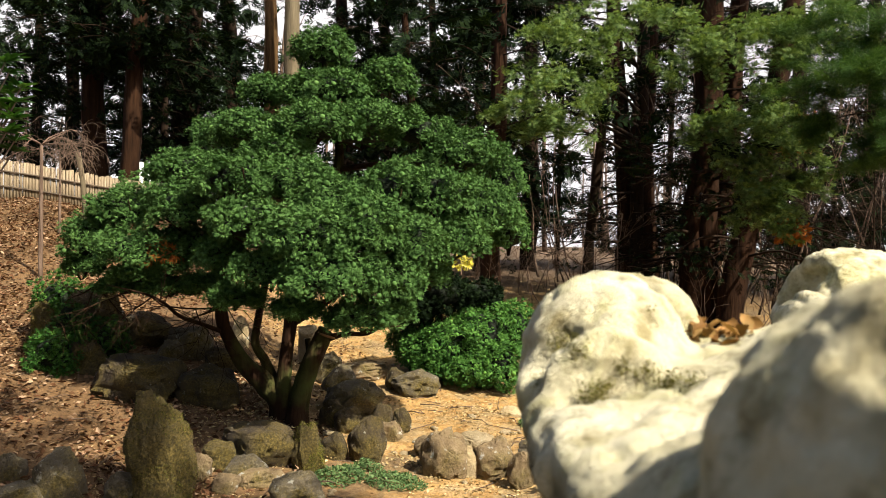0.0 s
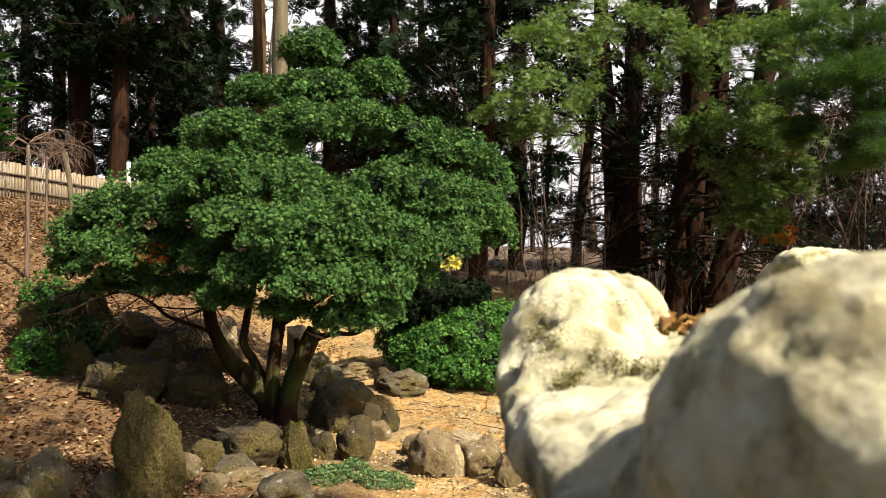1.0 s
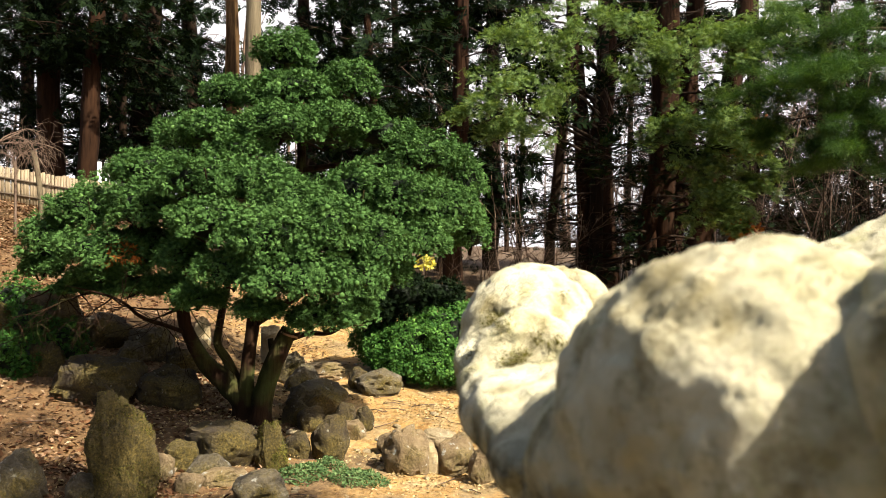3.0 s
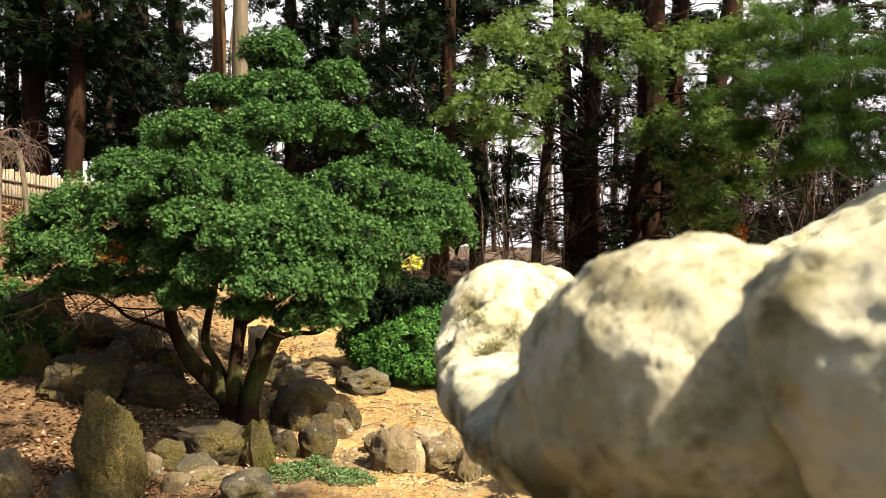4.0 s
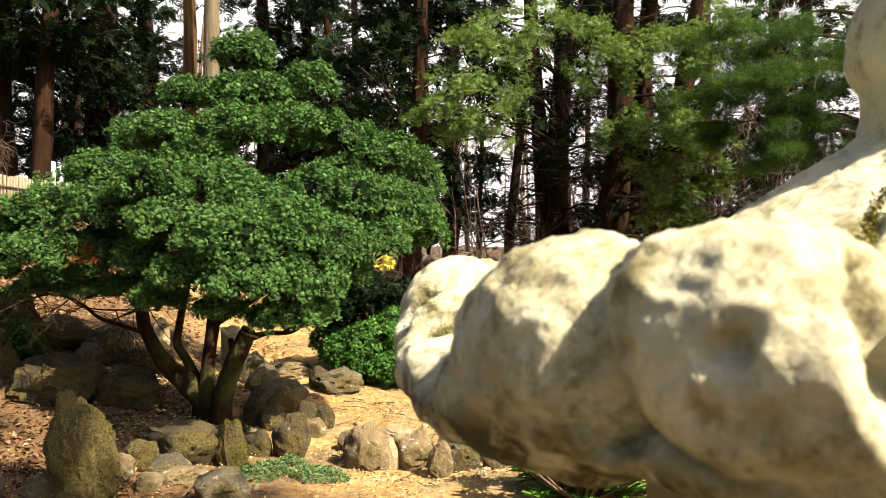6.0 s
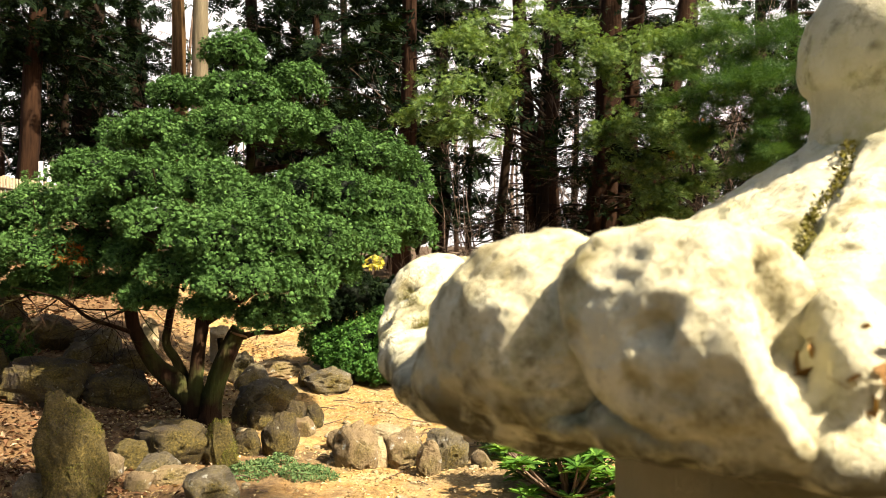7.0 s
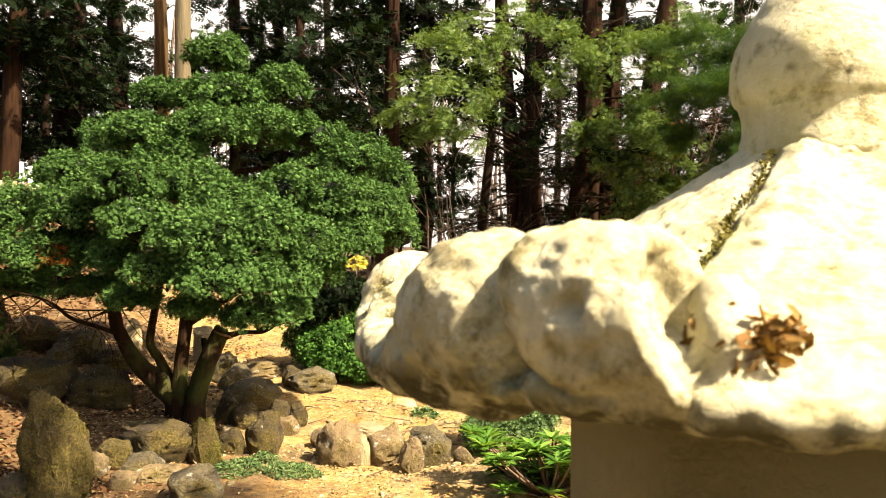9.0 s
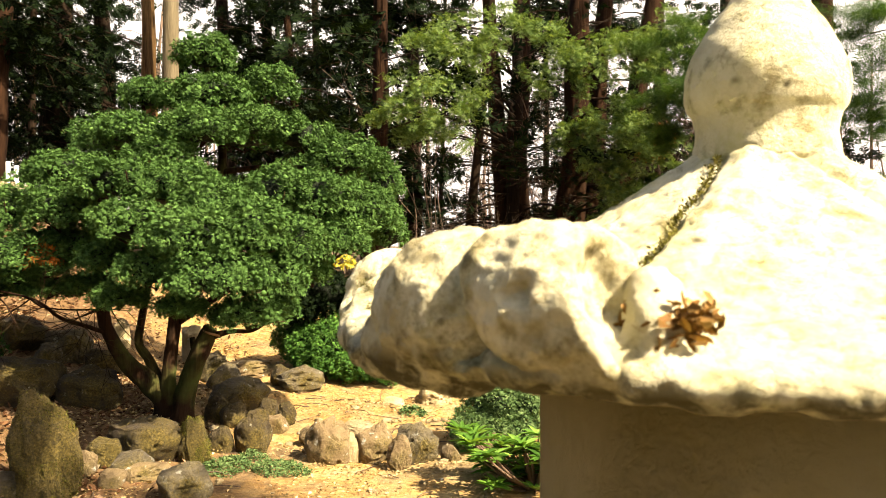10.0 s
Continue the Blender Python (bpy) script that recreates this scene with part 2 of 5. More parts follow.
BARK_PALE = bark_mat("pale_bark", (0.065, 0.052, 0.030), (0.16, 0.13, 0.08), 0.0, 4.0)
BARK_ORANGE = bark_mat("split_bark", (0.02, 0.011, 0.005), (0.13, 0.075, 0.03), 0.0, 4.0)
TWIG = bark_mat("twig_bark", (0.07, 0.045, 0.03), (0.17, 0.12, 0.085), 0.0, 10.0)
SCREEN = plain_mat("screen_green", (0.012, 0.026, 0.008), (0.04, 0.075, 0.02), 9.0, 0.9, None, 0.1)
CUT_WOOD = plain_mat("cut_wood", (0.12, 0.06, 0.022), (0.24, 0.13, 0.05), 14.0)
BAMBOO = plain_mat("dry_bamboo", (0.13, 0.098, 0.055), (0.25, 0.195, 0.12), 5.0, 0.6, (6, 6, 0.5), 0.004)
BAMBOO_TIE = plain_mat("dark_tie", (0.03, 0.022, 0.014), (0.08, 0.055, 0.03), 20.0)
WHITE_PAINT = plain_mat("white_paint", (0.68, 0.67, 0.63), (0.82, 0.81, 0.78), 12.0, 0.6)
STONES = {
    "moss": stone_mat("mossy_stone", (0.035, 0.028, 0.015), (0.085, 0.068, 0.035), (0.15, 0.12, 0.06), 0.95, 0.0),
    "grey": stone_mat("grey_stone", (0.05, 0.042, 0.03), (0.12, 0.105, 0.078), (0.24, 0.215, 0.165), 0.55, 0.35),
    "dark": stone_mat("dark_stone", (0.018, 0.013, 0.009), (0.05, 0.038, 0.026), (0.12, 0.095, 0.065), 0.6, 0.1),
    "tan": stone_mat("tan_stone", (0.08, 0.055, 0.03), (0.19, 0.14, 0.075), (0.33, 0.26, 0.15), 0.3, 0.25),
    "pale": stone_mat("pale_stone", (0.22, 0.165, 0.085), (0.36, 0.29, 0.165), (0.5, 0.42, 0.27), 0.0, 0.2),
}

# ---------------- mesh helpers ----------------


def link_mesh(name, verts, tris, mat, parent=None, smooth=False, label=""):
    """One mesh object from arrays of vertices (n, 3) and faces (m, 3 or 4)."""
    verts, tris = np.asarray(verts, np.float32), np.asarray(tris, np.int32)
    me = bpy.data.meshes.new(name)
    k = tris.shape[1]
    me.vertices.add(len(verts))
    me.vertices.foreach_set("co", verts.ravel())
    me.loops.add(tris.size)
    me.loops.foreach_set("vertex_index", tris.ravel())
    me.polygons.add(len(tris))
    me.polygons.foreach_set("loop_start", np.arange(0, tris.size, k, dtype=np.int32))
    me.polygons.foreach_set("loop_total", np.full(len(tris), k, np.int32))
    if smooth:
        me.polygons.foreach_set("use_smooth", np.ones(len(tris), bool))
    me.update(calc_edges=True)
    me.materials.append(mat)
    ob = new(name, me)
    ob.parent = parent
    if label:
        tagged(ob, label)
    return ob


def part(name, bm, material, parent, label="", smooth=False):
    me = bpy.data.meshes.new(name)
    if smooth:
        for f in bm.faces:
            f.smooth = True
    bm.to_mesh(me)
    bm.free()
    me.materials.append(material)
    ob = new(name, me)
    ob.parent = parent
    if label:
        tagged(ob, label)
    return ob


def empty_at(name, x, y, z):
    ob = new(name)
    ob.location = (x, y, z)
    bpy.context.view_layer.update()
    return ob


def rebase(parts, root):
    """Hang parts that were modelled in world places under a root standing at its base."""
    for p in parts:
        p.parent = root
        p.matrix_parent_inverse = Matrix.Translation(-root.location)


def unit(v):
    return v / np.maximum(np.linalg.norm(v, axis=-1, keepdims=True), 1e-9)


def smooth_line(points, steps):
    """Catmull-Rom through rows (x, y, z, radius)."""
    p = np.asarray(points, float)
    p = np.vstack([2 * p[0] - p[1], p, 2 * p[-1] - p[-2]])
    out = []
    for i in range(1, len(p) - 2):
        for s in np.arange(steps) / steps:
            a, b, c, d = p[i - 1], p[i], p[i + 1], p[i + 2]
            out.append(0.5 * (2 * b + (c - a) * s + (2 * a - 5 * b + 4 * c - d) * s**2 + (3 * b - a - 3 * c + d) * s**3))
    out.append(p[-2])
    out = np.array(out)
    out[:, 3] = np.maximum(out[:, 3], 0.002)
    return out


def tube(points, sides=10, steps=4, rough=0.0, seed=0, flare=0.0):
    """Vertices and quads of a closed, uneven round stem along rows (x, y, z, radius)."""
    rng = np.random.default_rng(seed)
    line = smooth_line(points, steps)
    n = len(line)
    way = unit(np.gradient(line[:, :3], axis=0))
    side = unit(np.cross(way, np.where(np.abs(way[:, 2:3]) > 0.9, [[0.0, 1.0, 0.0]], [[0.0, 0.0, 1.0]])))
    for i in range(1, n):
        side[i] = unit(side[i - 1] - way[i] * (side[i - 1] @ way[i]))
    up = np.cross(way, side)
    ang = np.linspace(0, 2 * np.pi, sides, endpoint=False)
    ridges = 1 + rough * (rng.normal(size=(1, sides)) * 0.7 + rng.normal(size=(n, sides)) * 0.35)
    r = line[:, 3:4] * ridges
    if flare:
        r[:3] *= np.array([[1 + flare], [1 + flare * 0.5], [1 + flare * 0.2]])
    v = line[:, None, :3] + r[..., None] * (np.cos(ang)[None, :, None] * side[:, None] + np.sin(ang)[None, :, None] * up[:, None])
    v = np.vstack([v.reshape(-1, 3), line[0, :3], line[-1, :3]])
    q = []
    for i in range(n - 1):
        for j in range(sides):
            k = (j + 1) % sides
            q.append((i * sides + j, i * sides + k, (i + 1) * sides + k, (i + 1) * sides + j))
    caps = []
    for j in range(sides):
        k = (j + 1) % sides
        caps.append((n * sides, k, j, j))
        caps.append((n * sides + 1, (n - 1) * sides + j, (n - 1) * sides + k, (n - 1) * sides + k))
    tris = [(a, b, c) for a, b, c, d in q] + [(a, c, d) for a, b, c, d in q] + [c[:3] for c in caps]
    return v, np.array(tris)


def merge(pieces):
    vs, fs, n = [], [], 0
    for v, f in pieces:
        vs.append(np.asarray(v, float))
        fs.append(np.asarray(f) + n)
        n += len(v)
    return np.vstack(vs), np.vstack(fs)


# sprays: small flat twigs, growing along +y, face up +z
def kite(x, y, ang, length, width, lift=0.0):
    d, s = np.array([math.sin(ang), math.cos(ang), lift]), np.array([math.cos(ang), -math.sin(ang), 0])
    o = np.array([x, y, 0.0])
    return [o, o + d * length * 0.55 + s * width, o + d * length, o + d * length * 0.55 - s * width]


def spray(kites):
    v, f = [], []
    for k in kites:
        n = len(v)
        v += k
        f += [(n, n + 1, n + 2), (n, n + 2, n + 3)]
    return np.array(v), np.array(f)


FAN = spray([kite(0, 0.05, a, l, 0.10, z) for a, l, z in
             ((-0.95, 0.6, 0.1), (-0.3, 0.95, 0.12), (0.3, 1.0, 0.16), (0.95, 0.65, 0.08))])
PLUME = spray([kite(0, 0, 0, 1.0, 0.05)] + [kite(0, 0.12 + 0.15 * i, s * 0.85, 0.42 - 0.05 * i, 0.075, 0.05)
                                            for i in range(5) for s in (-1, 1)])
FEATHER = spray([kite(0, 0, 0, 1.0, 0.045)] + [kite(0, 0.1 + 0.26 * i, s * 0.7, 0.5 - 0.08 * i, 0.052, 0.06)
                                               for i in range(3) for s in (-1, 1)])
NEEDLES = spray([kite(0, 0, 0, 1.0, 0.06)] + [kite(0, 0.15 + 0.28 * i, s * 0.75, 0.5 - 0.08 * i, 0.085, 0.08)
                                               for i in range(3) for s in (-1, 1)])
TUFT = spray([kite(0, 0, a, 1.0 - 0.25 * abs(math.sin(3 * a)), 0.020, z) for a, z in
              ((-1.2, 0.3), (-0.8, -0.2), (-0.4, 0.5), (0.0, -0.3), (0.35, 0.45), (0.75, 0.0), (1.2, 0.3))])
LEAF = (np.array([(0, 0, 0), (0.22, 0.3, 0.05), (0.2, 0.65, 0.02), (0, 1, -0.12), (-0.2, 0.65, 0.02), (-0.22, 0.3, 0.05), (0, 0.45, -0.03)]),
        np.array([(0, 1, 6), (1, 2, 6), (2, 3, 6), (3, 4, 6), (4, 5, 6), (5, 0, 6)]))
CRISP = (np.array([(0, 0, 0), (0.26, 0.45, 0.14), (0, 1, 0.06), (-0.26, 0.5, 0.16), (0, 0.5, 0)]), np.array([(0, 1, 4), (1, 2, 4), (2, 3, 4), (3, 0, 4)]))
CURL = (np.array([(0, 0, 0), (0.3, 0.35, 0.16), (0.22, 0.75, 0.2), (0, 1, 0.08), (-0.24, 0.7, 0.16), (-0.3, 0.3, 0.2), (0, 0.5, 0)]),
        np.array([(0, 1, 6), (1, 2, 6), (2, 3, 6), (3, 4, 6), (4, 5, 6), (5, 0, 6)]))


def strew(shape, places, grow, face, sizes):
    """Copies of a spray: grow is the way its tip points, face the way its upper side looks."""
    v, f = shape
    g = unit(grow)
    s = unit(np.cross(g, face))
    t = np.cross(s, g)
    out = places[:, None] + sizes[:, None, None] * (v[None, :, 0:1] * s[:, None] + v[None, :, 1:2] * g[:, None] + v[None, :, 2:3] * t[:, None])
    idx = f[None] + (np.arange(len(places)) * len(v))[:, None, None]
    return out.reshape(-1, 3), idx.reshape(-1, 3)


def clump(rng, centre, radii, count, size, shape=FAN, droop=0.15, inner=0.72, low=-0.55, wild=0.55):
    """A cushion of foliage: sprays near the surface of a bumpy ellipsoid, growing outwards."""
    n = unit(rng.normal(size=(count * 2, 3)))
    n = n[n[:, 2] > low + rng.uniform(-0.15, 0.15, len(n))][:count]
    c, r = np.asarray(centre, float), np.asarray(radii, float)
    ph = rng.uniform(0, 6.28, (4, 3))
    fr = rng.uniform(2.0, 5.0, (4, 3))
    lump = 1 + sum(0.055 * np.sin(n @ (fr[i] * 1.6) + ph[i, 0]) for i in range(4))
    deep = rng.uniform(inner, 1.0, (len(n), 1)) ** 0.6
    p = c + n * r * lump[:, None] * deep
    grow = unit(n / r * r.min() + rng.normal(size=n.shape) * wild + [0, 0, -droop])
    face = unit(n + rng.normal(size=n.shape) * 0.5 + [0, 0, 0.6])
    return strew(shape, p, grow, face, size * rng.uniform(0.6, 1.25, len(n)))


def frond(fingers):
    """A flat twig in one piece: fingers that spread from one joint."""
    v, f = [(0, 0, 0)], []
    for ang, length, width, lift in fingers:
        n = len(v)
        d, t = np.array([math.sin(ang), math.cos(ang), lift]), np.array([math.cos(ang), -math.sin(ang), 0])
        v += [d * length * 0.55 + t * width, d * length, d * length * 0.55 - t * width]
        f += [(0, n, n + 1), (0, n + 1, n + 2)]
    return np.array(v, float), np.array(f)


FROND = frond([(0.0, 1.0, 0.14, 0.05), (0.75, 0.8, 0.14, 0.0), (-0.75, 0.8, 0.14, 0.0)])


def drop_shape():
    bm = bmesh.new()
    bmesh.ops.create_icosphere(bm, subdivisions=1, radius=1.0)
    v, f = np.array([x.co[:] for x in bm.verts]), np.array([[x.index for x in fc.verts] for fc in bm.faces])
    bm.free()
    return v, f


DROP = drop_shape()


def cushion(rng, centre, radii, tufts, size, low=-0.45, per=9, tuft=0.05, shape=FROND, lumps=0.34):
    """A clipped cushion of conifer foliage: fans of flat fronds in layers over a lumpy ellipsoid, with dark gaps between."""
    c, r = np.asarray(centre, float), np.asarray(radii, float)
    k = np.arange(tufts) + 0.5
    nz = 1 - k / tufts * (1 - low)
    a = k * 2.39996 + rng.uniform(0, 6.28)
    n = unit(np.stack([np.sqrt(1 - nz**2) * np.cos(a), np.sqrt(1 - nz**2) * np.sin(a), nz], 1) + rng.normal(size=(tufts, 3)) * 0.07)
    off = Vector(rng.uniform(-50, 50, 3))
    lump = np.array([noise.noise(Vector(d * r) * 5.5 + off) + 0.75 * noise.noise(Vector(d * r) * 12.0 + off) for d in n])
    keep = lump > -0.42
    n, lump = n[keep], lump[keep]
    m0 = len(n)
    tip = c + n * r * (1 + lumps * lump + rng.uniform(-0.22, 0.05, m0))[:, None]
    out = unit(n / r * r.min() + [0, 0, 0.15] + rng.normal(size=n.shape) * 0.25)
    m = m0 * per
    rep = lambda x: np.repeat(x, per, 0)
    o = rep(unit(out + [0, 0, 0.3]))
    d = unit(rng.normal(size=(m, 3)) + o * 0.8)
    d = np.where((d * o).sum(1, keepdims=True) < -0.15, -d, d)
    scale = rep(rng.uniform(0.65, 1.35, (m0, 1)))
    p = rep(tip) - o * tuft * 0.6 + d * tuft * scale * rng.uniform(0.45, 0.95, (m, 1))
    g = unit(d + rng.normal(size=(m, 3)) * 0.25 - [0, 0, 0.15])
    face = unit(o * 0.9 + rng.normal(size=(m, 3)) * 0.3 + [0, 0, 0.35])
    heart = (DROP[0] * [1, 1, 0.8], DROP[1])
    return merge([strew(shape, p, g, face, size * rng.uniform(0.7, 1.25, m)),
                  strew(heart, tip - unit(out + [0, 0, 0.3]) * tuft * 0.6, unit(np.cross(out, rng.normal(size=out.shape))), unit(out + [0, 0, 0.3]), tuft * 0.39 * scale[::per, 0])])


def branches(rng, start, way, length, radius, depth, out, droop=0.0, spread=0.6):
    way = unit(np.asarray(way, float))
    pts = [np.asarray(start, float)]
    w = way.copy()
    for k in range(3):
        w = unit(w + rng.normal(size=3) * 0.16 + [0, 0, -droop])
        pts.append(pts[-1] + w * length / 3)
    rows = [(*p, radius * (1 - 0.22 * i)) for i, p in enumerate(pts)]
    out.append(tube(rows, 3 if depth < 2 else 4, 2 if depth > 1 else 1))
    if depth > 0:
        for k in range(3 if depth > 1 else 4):
            s = pts[1] if k == 0 else pts[2] if k == 1 else pts[3]
            branches(rng, s, w + rng.normal(size=3) * spread, length * rng.uniform(0.5, 0.8), radius * 0.5, depth - 1, out, droop * 1.3, spread)


# ---------------- ground ----------------
GROUND_Y = [0, 4.5, 5, 6.3, 7, 8, 9.3, 10.5, 13, 16, 20, 28, 60, 2000]
GROUND_Z = {
    -0.55: [0, 0, 0.03, 0.42, 0.6, 0.86, 1.22, 1.65, 2.45, 2.8, 2.95, 3.1, 3.3, 3.3],
    -0.32: [0, 0, 0.02, 0.22, 0.34, 0.52, 0.78, 1.05, 1.75, 2.3, 2.6, 2.7, 2.8, 2.8],
    -0.12: [0, 0, 0, 0, 0.03, 0.12, 0.28, 0.42, 0.75, 1.1, 1.35, 1.6, 2.2, 2.4],
    0.09: [0, 0, 0, 0, 0.02, 0.06, 0.18, 0.32, 0.85, 1.05, 1.2, 1.45, 2.1, 2.3],
    0.45: [0, 0, 0, 0, 0, 0.03, 0.1, 0.2, 0.42, 0.62, 0.85, 1.2, 2, 2.3],
}


def ground_height(x, y):
    """The lie of the land: a bank that climbs to the fence on one side and gently behind the tree."""
    x, y = np.asarray(x, float), np.asarray(y, float)
    u = x / np.maximum(y, 3.0)
    keys = sorted(GROUND_Z)
    zs = np.stack([np.interp(y, GROUND_Y, GROUND_Z[k]) for k in keys])
    u = np.clip(u, keys[0], keys[-1])
    i = np.clip(np.searchsorted(keys, u) - 1, 0, len(keys) - 2)
    ka = np.array(keys)
    f = (u - ka[i]) / (ka[i + 1] - ka[i])
    f = f * f * (3 - 2 * f) * 0.5 + f * 0.5
    lo, hi = np.take_along_axis(zs, i[None], 0)[0], np.take_along_axis(zs, (i + 1)[None], 0)[0]
    bumps = 0.02 * np.sin(3.1 * x + 1.7 * y) + 0.018 * np.sin(5.3 * y - 2.2 * x + 1) + 0.012 * np.sin(9.1 * x + 7.7 * y)
    return lo * (1 - f) + hi * f + bumps * np.clip((y - 3) / 3, 0, 1)


def stretch_axis(lo, hi, step, far):
    mid = list(np.arange(lo, hi, step))
    out, s, p = [], step, hi
    while p < far:
        out.append(p)
        s *= 1.25
        p += s
    back, s, p = [], step, lo - step
    while p > -far:
        back.append(p)
        s *= 1.25
        p -= s
    return np.array([-far] + back[::-1] + mid + out + [far])


gx, gy = stretch_axis(-9, 8, 0.12, 1500), stretch_axis(3, 16, 0.12, 1500)
XX, YY = np.meshgrid(gx, gy)
ZZ = ground_height(XX.ravel(), YY.ravel())
gi = np.arange(len(gx) * len(gy)).reshape(len(gy), len(gx))
quads = np.stack([gi[:-1, :-1], gi[:-1, 1:], gi[1:, 1:], gi[1:, :-1]], -1).reshape(-1, 4)
ground = link_mesh("ground", np.stack([XX.ravel(), YY.ravel(), ZZ], 1), quads, SOIL, smooth=True)
tagged(ground, "bare orange-brown soil bank strewn with dry leaves", "ground", kind="structure")

bm = bmesh.new()
ring = [[bm.verts.new((1400 * math.cos(a) * math.cos(e), 1400 * math.sin(a) * math.cos(e), 1400 * math.sin(e))) for a in np.radians(np.arange(20, 161, 5))]
        for e in np.radians([-3, 4, 10, 17, 24])]
for lo_row, hi_row in zip(ring, ring[1:]):
    for k in range(len(lo_row) - 1):
        bm.faces.new((lo_row[k], lo_row[k + 1], hi_row[k + 1], hi_row[k]))
tagged(part("backdrop", bm, haze_mat, None), "pale hazy sky low over the horizon", "sky", kind="structure")

# dark screens out of view, added beside and behind the camera to dim skylight
def light_screen(name, a, b, height):
    a, b = np.array(a, float), np.array(b, float)
    u, w = np.linspace(0, 1, 40), np.linspace(0, 1, 24)
    U, H = np.meshgrid(u, w)
    side = np.array([-(b - a)[1], (b - a)[0]]) / np.hypot(*(b - a))
    wob = 0.35 * np.sin(23 * U + 5 * H) + 0.3 * np.sin(11 * H - 31 * U)
    sheets = []
    for off in (0.0, 1.6):
        x = a[0] + U * (b - a)[0] + side[0] * (wob * (1 if off else -1) + off)
        y = a[1] + U * (b - a)[1] + side[1] * (wob * (1 if off else -1) + off)
        z = H * (height + 0.6 * np.sin(17 * U)) - 0.2
        sheets.append(np.stack([x.ravel(), y.ravel(), z.ravel()], 1))
    i = np.arange(40 * 24).reshape(24, 40)
    q = np.stack([i[:-1, :-1], i[:-1, 1:], i[1:, 1:], i[1:, :-1]], -1).reshape(-1, 4)
    n = 40 * 24
    top = np.stack([i[-1, :-1], i[-1, 1:], i[-1, 1:] + n, i[-1, :-1] + n], -1)
    quads = np.vstack([q[:, ::-1], q + n, top])
    tagged(link_mesh(name, np.vstack(sheets), quads, SCREEN, smooth=True), "added dark green screen out of view that dims skylight", "hedge", kind="structure")


light_screen("screen_west", (-9, -9), (-9, 3.5), 3.2)
light_screen("screen_south", (5, -9), (-9, -9), 3.2)

# ---------------- stone lantern ----------------
LC = np.array([0.622, 0.464, 1.645])     # axis of the lantern, at the eave's height


def turn_z(p, deg):
    a = radians(deg)
    p = np.asarray(p, float)
    return np.stack([p[..., 0] * math.cos(a) - p[..., 1] * math.sin(a), p[..., 0] * math.sin(a) + p[..., 1] * math.cos(a), p[..., 2]], -1)


def ball_mesh(centre, radii, tilt=0.0, sub=3):
    bm = bmesh.new()
    bmesh.ops.create_icosphere(bm, subdivisions=sub, radius=1.0)
    v = np.array([x.co[:] for x in bm.verts]) * radii
    f = np.array([[x.index for x in fc.verts] for fc in bm.faces])
    bm.free()
    return turn_z(v, tilt) + centre, f


def revolve(profile, outline, sides=96):
    """A closed solid: rows (share of the outline, z), or an absolute radius where negative."""
    th = np.linspace(0, 2 * np.pi, sides, endpoint=False)
    v = []
    for r, z in profile:
        rr = outline(th, r)
        v.append(np.stack([rr * np.cos(th), rr * np.sin(th), np.full(sides, z)], 1))
    v = np.array(v)
    n = len(profile)
    f = []
    for i in range(n - 1):
        for j in range(sides):
            k = (j + 1) % sides
            f += [(i * sides + j, i * sides + k, (i + 1) * sides + k), (i * sides + j, (i + 1) * sides + k, (i + 1) * sides + j)]
    v = np.vstack([v.reshape(-1, 3), [[0, 0, profile[0][1]], [0, 0, profile[-1][1]]]])
    for j in range(sides):
        k = (j + 1) % sides
        f += [(n * sides, k, j), (n * sides + 1, (n - 1) * sides + j, (n - 1) * sides + k)]
    return v, np.array(f)


def voxel_solid(pieces, voxel):
    """Union of closed pieces as one even skin."""
    v, f = merge(pieces)
    ob = link_mesh("raw", v, f, LANTERN)
    md = ob.modifiers.new("remesh", "REMESH")
    md.mode, md.voxel_size = "VOXEL", voxel
    me = bpy.data.meshes.new_from_object(ob.evaluated_get(bpy.context.evaluated_depsgraph_get()))
    co = np.empty(len(me.vertices) * 3, np.float32)
    me.vertices.foreach_get("co", co)
    idx = np.empty(len(me.loops), np.int32)
    me.loops.foreach_get("vertex_index", idx)
    bpy.data.objects.remove(ob)
    return co.reshape(-1, 3).astype(float), idx.reshape(-1, 4)


def relax(v, q, rounds):
    for _ in range(rounds):
        acc, cnt = np.zeros_like(v), np.zeros(len(v))
        for a, b in ((0, 1), (1, 2), (2, 3), (3, 0)):
            np.add.at(acc, q[:, a], v[q[:, b]])
            np.add.at(acc, q[:, b], v[q[:, a]])
            np.add.at(cnt, q[:, a], 1)
            np.add.at(cnt, q[:, b], 1)
        v = 0.5 * v + 0.5 * acc / np.maximum(cnt, 1)[:, None]
    return v


def vertex_normals(v, q):
    n = np.cross(v[q[:, 2]] - v[q[:, 0]], v[q[:, 3]] - v[q[:, 1]])
    out = np.zeros_like(v)
    for k in range(4):
        np.add.at(out, q[:, k], n)
    return unit(out)


def weathered(v, q, scale, depth, pits):
    n = vertex_normals(v, q)
    h = np.array([noise.fractal(Vector(p) * scale, 0.8, 2.0, 4) for p in v])
    c = np.array([noise.noise(Vector(p) * scale * 2.6 + Vector((7, 3, 1))) for p in v])
    return v + n * (depth * h - pits * np.clip(c - 0.25, 0, 1))[:, None]


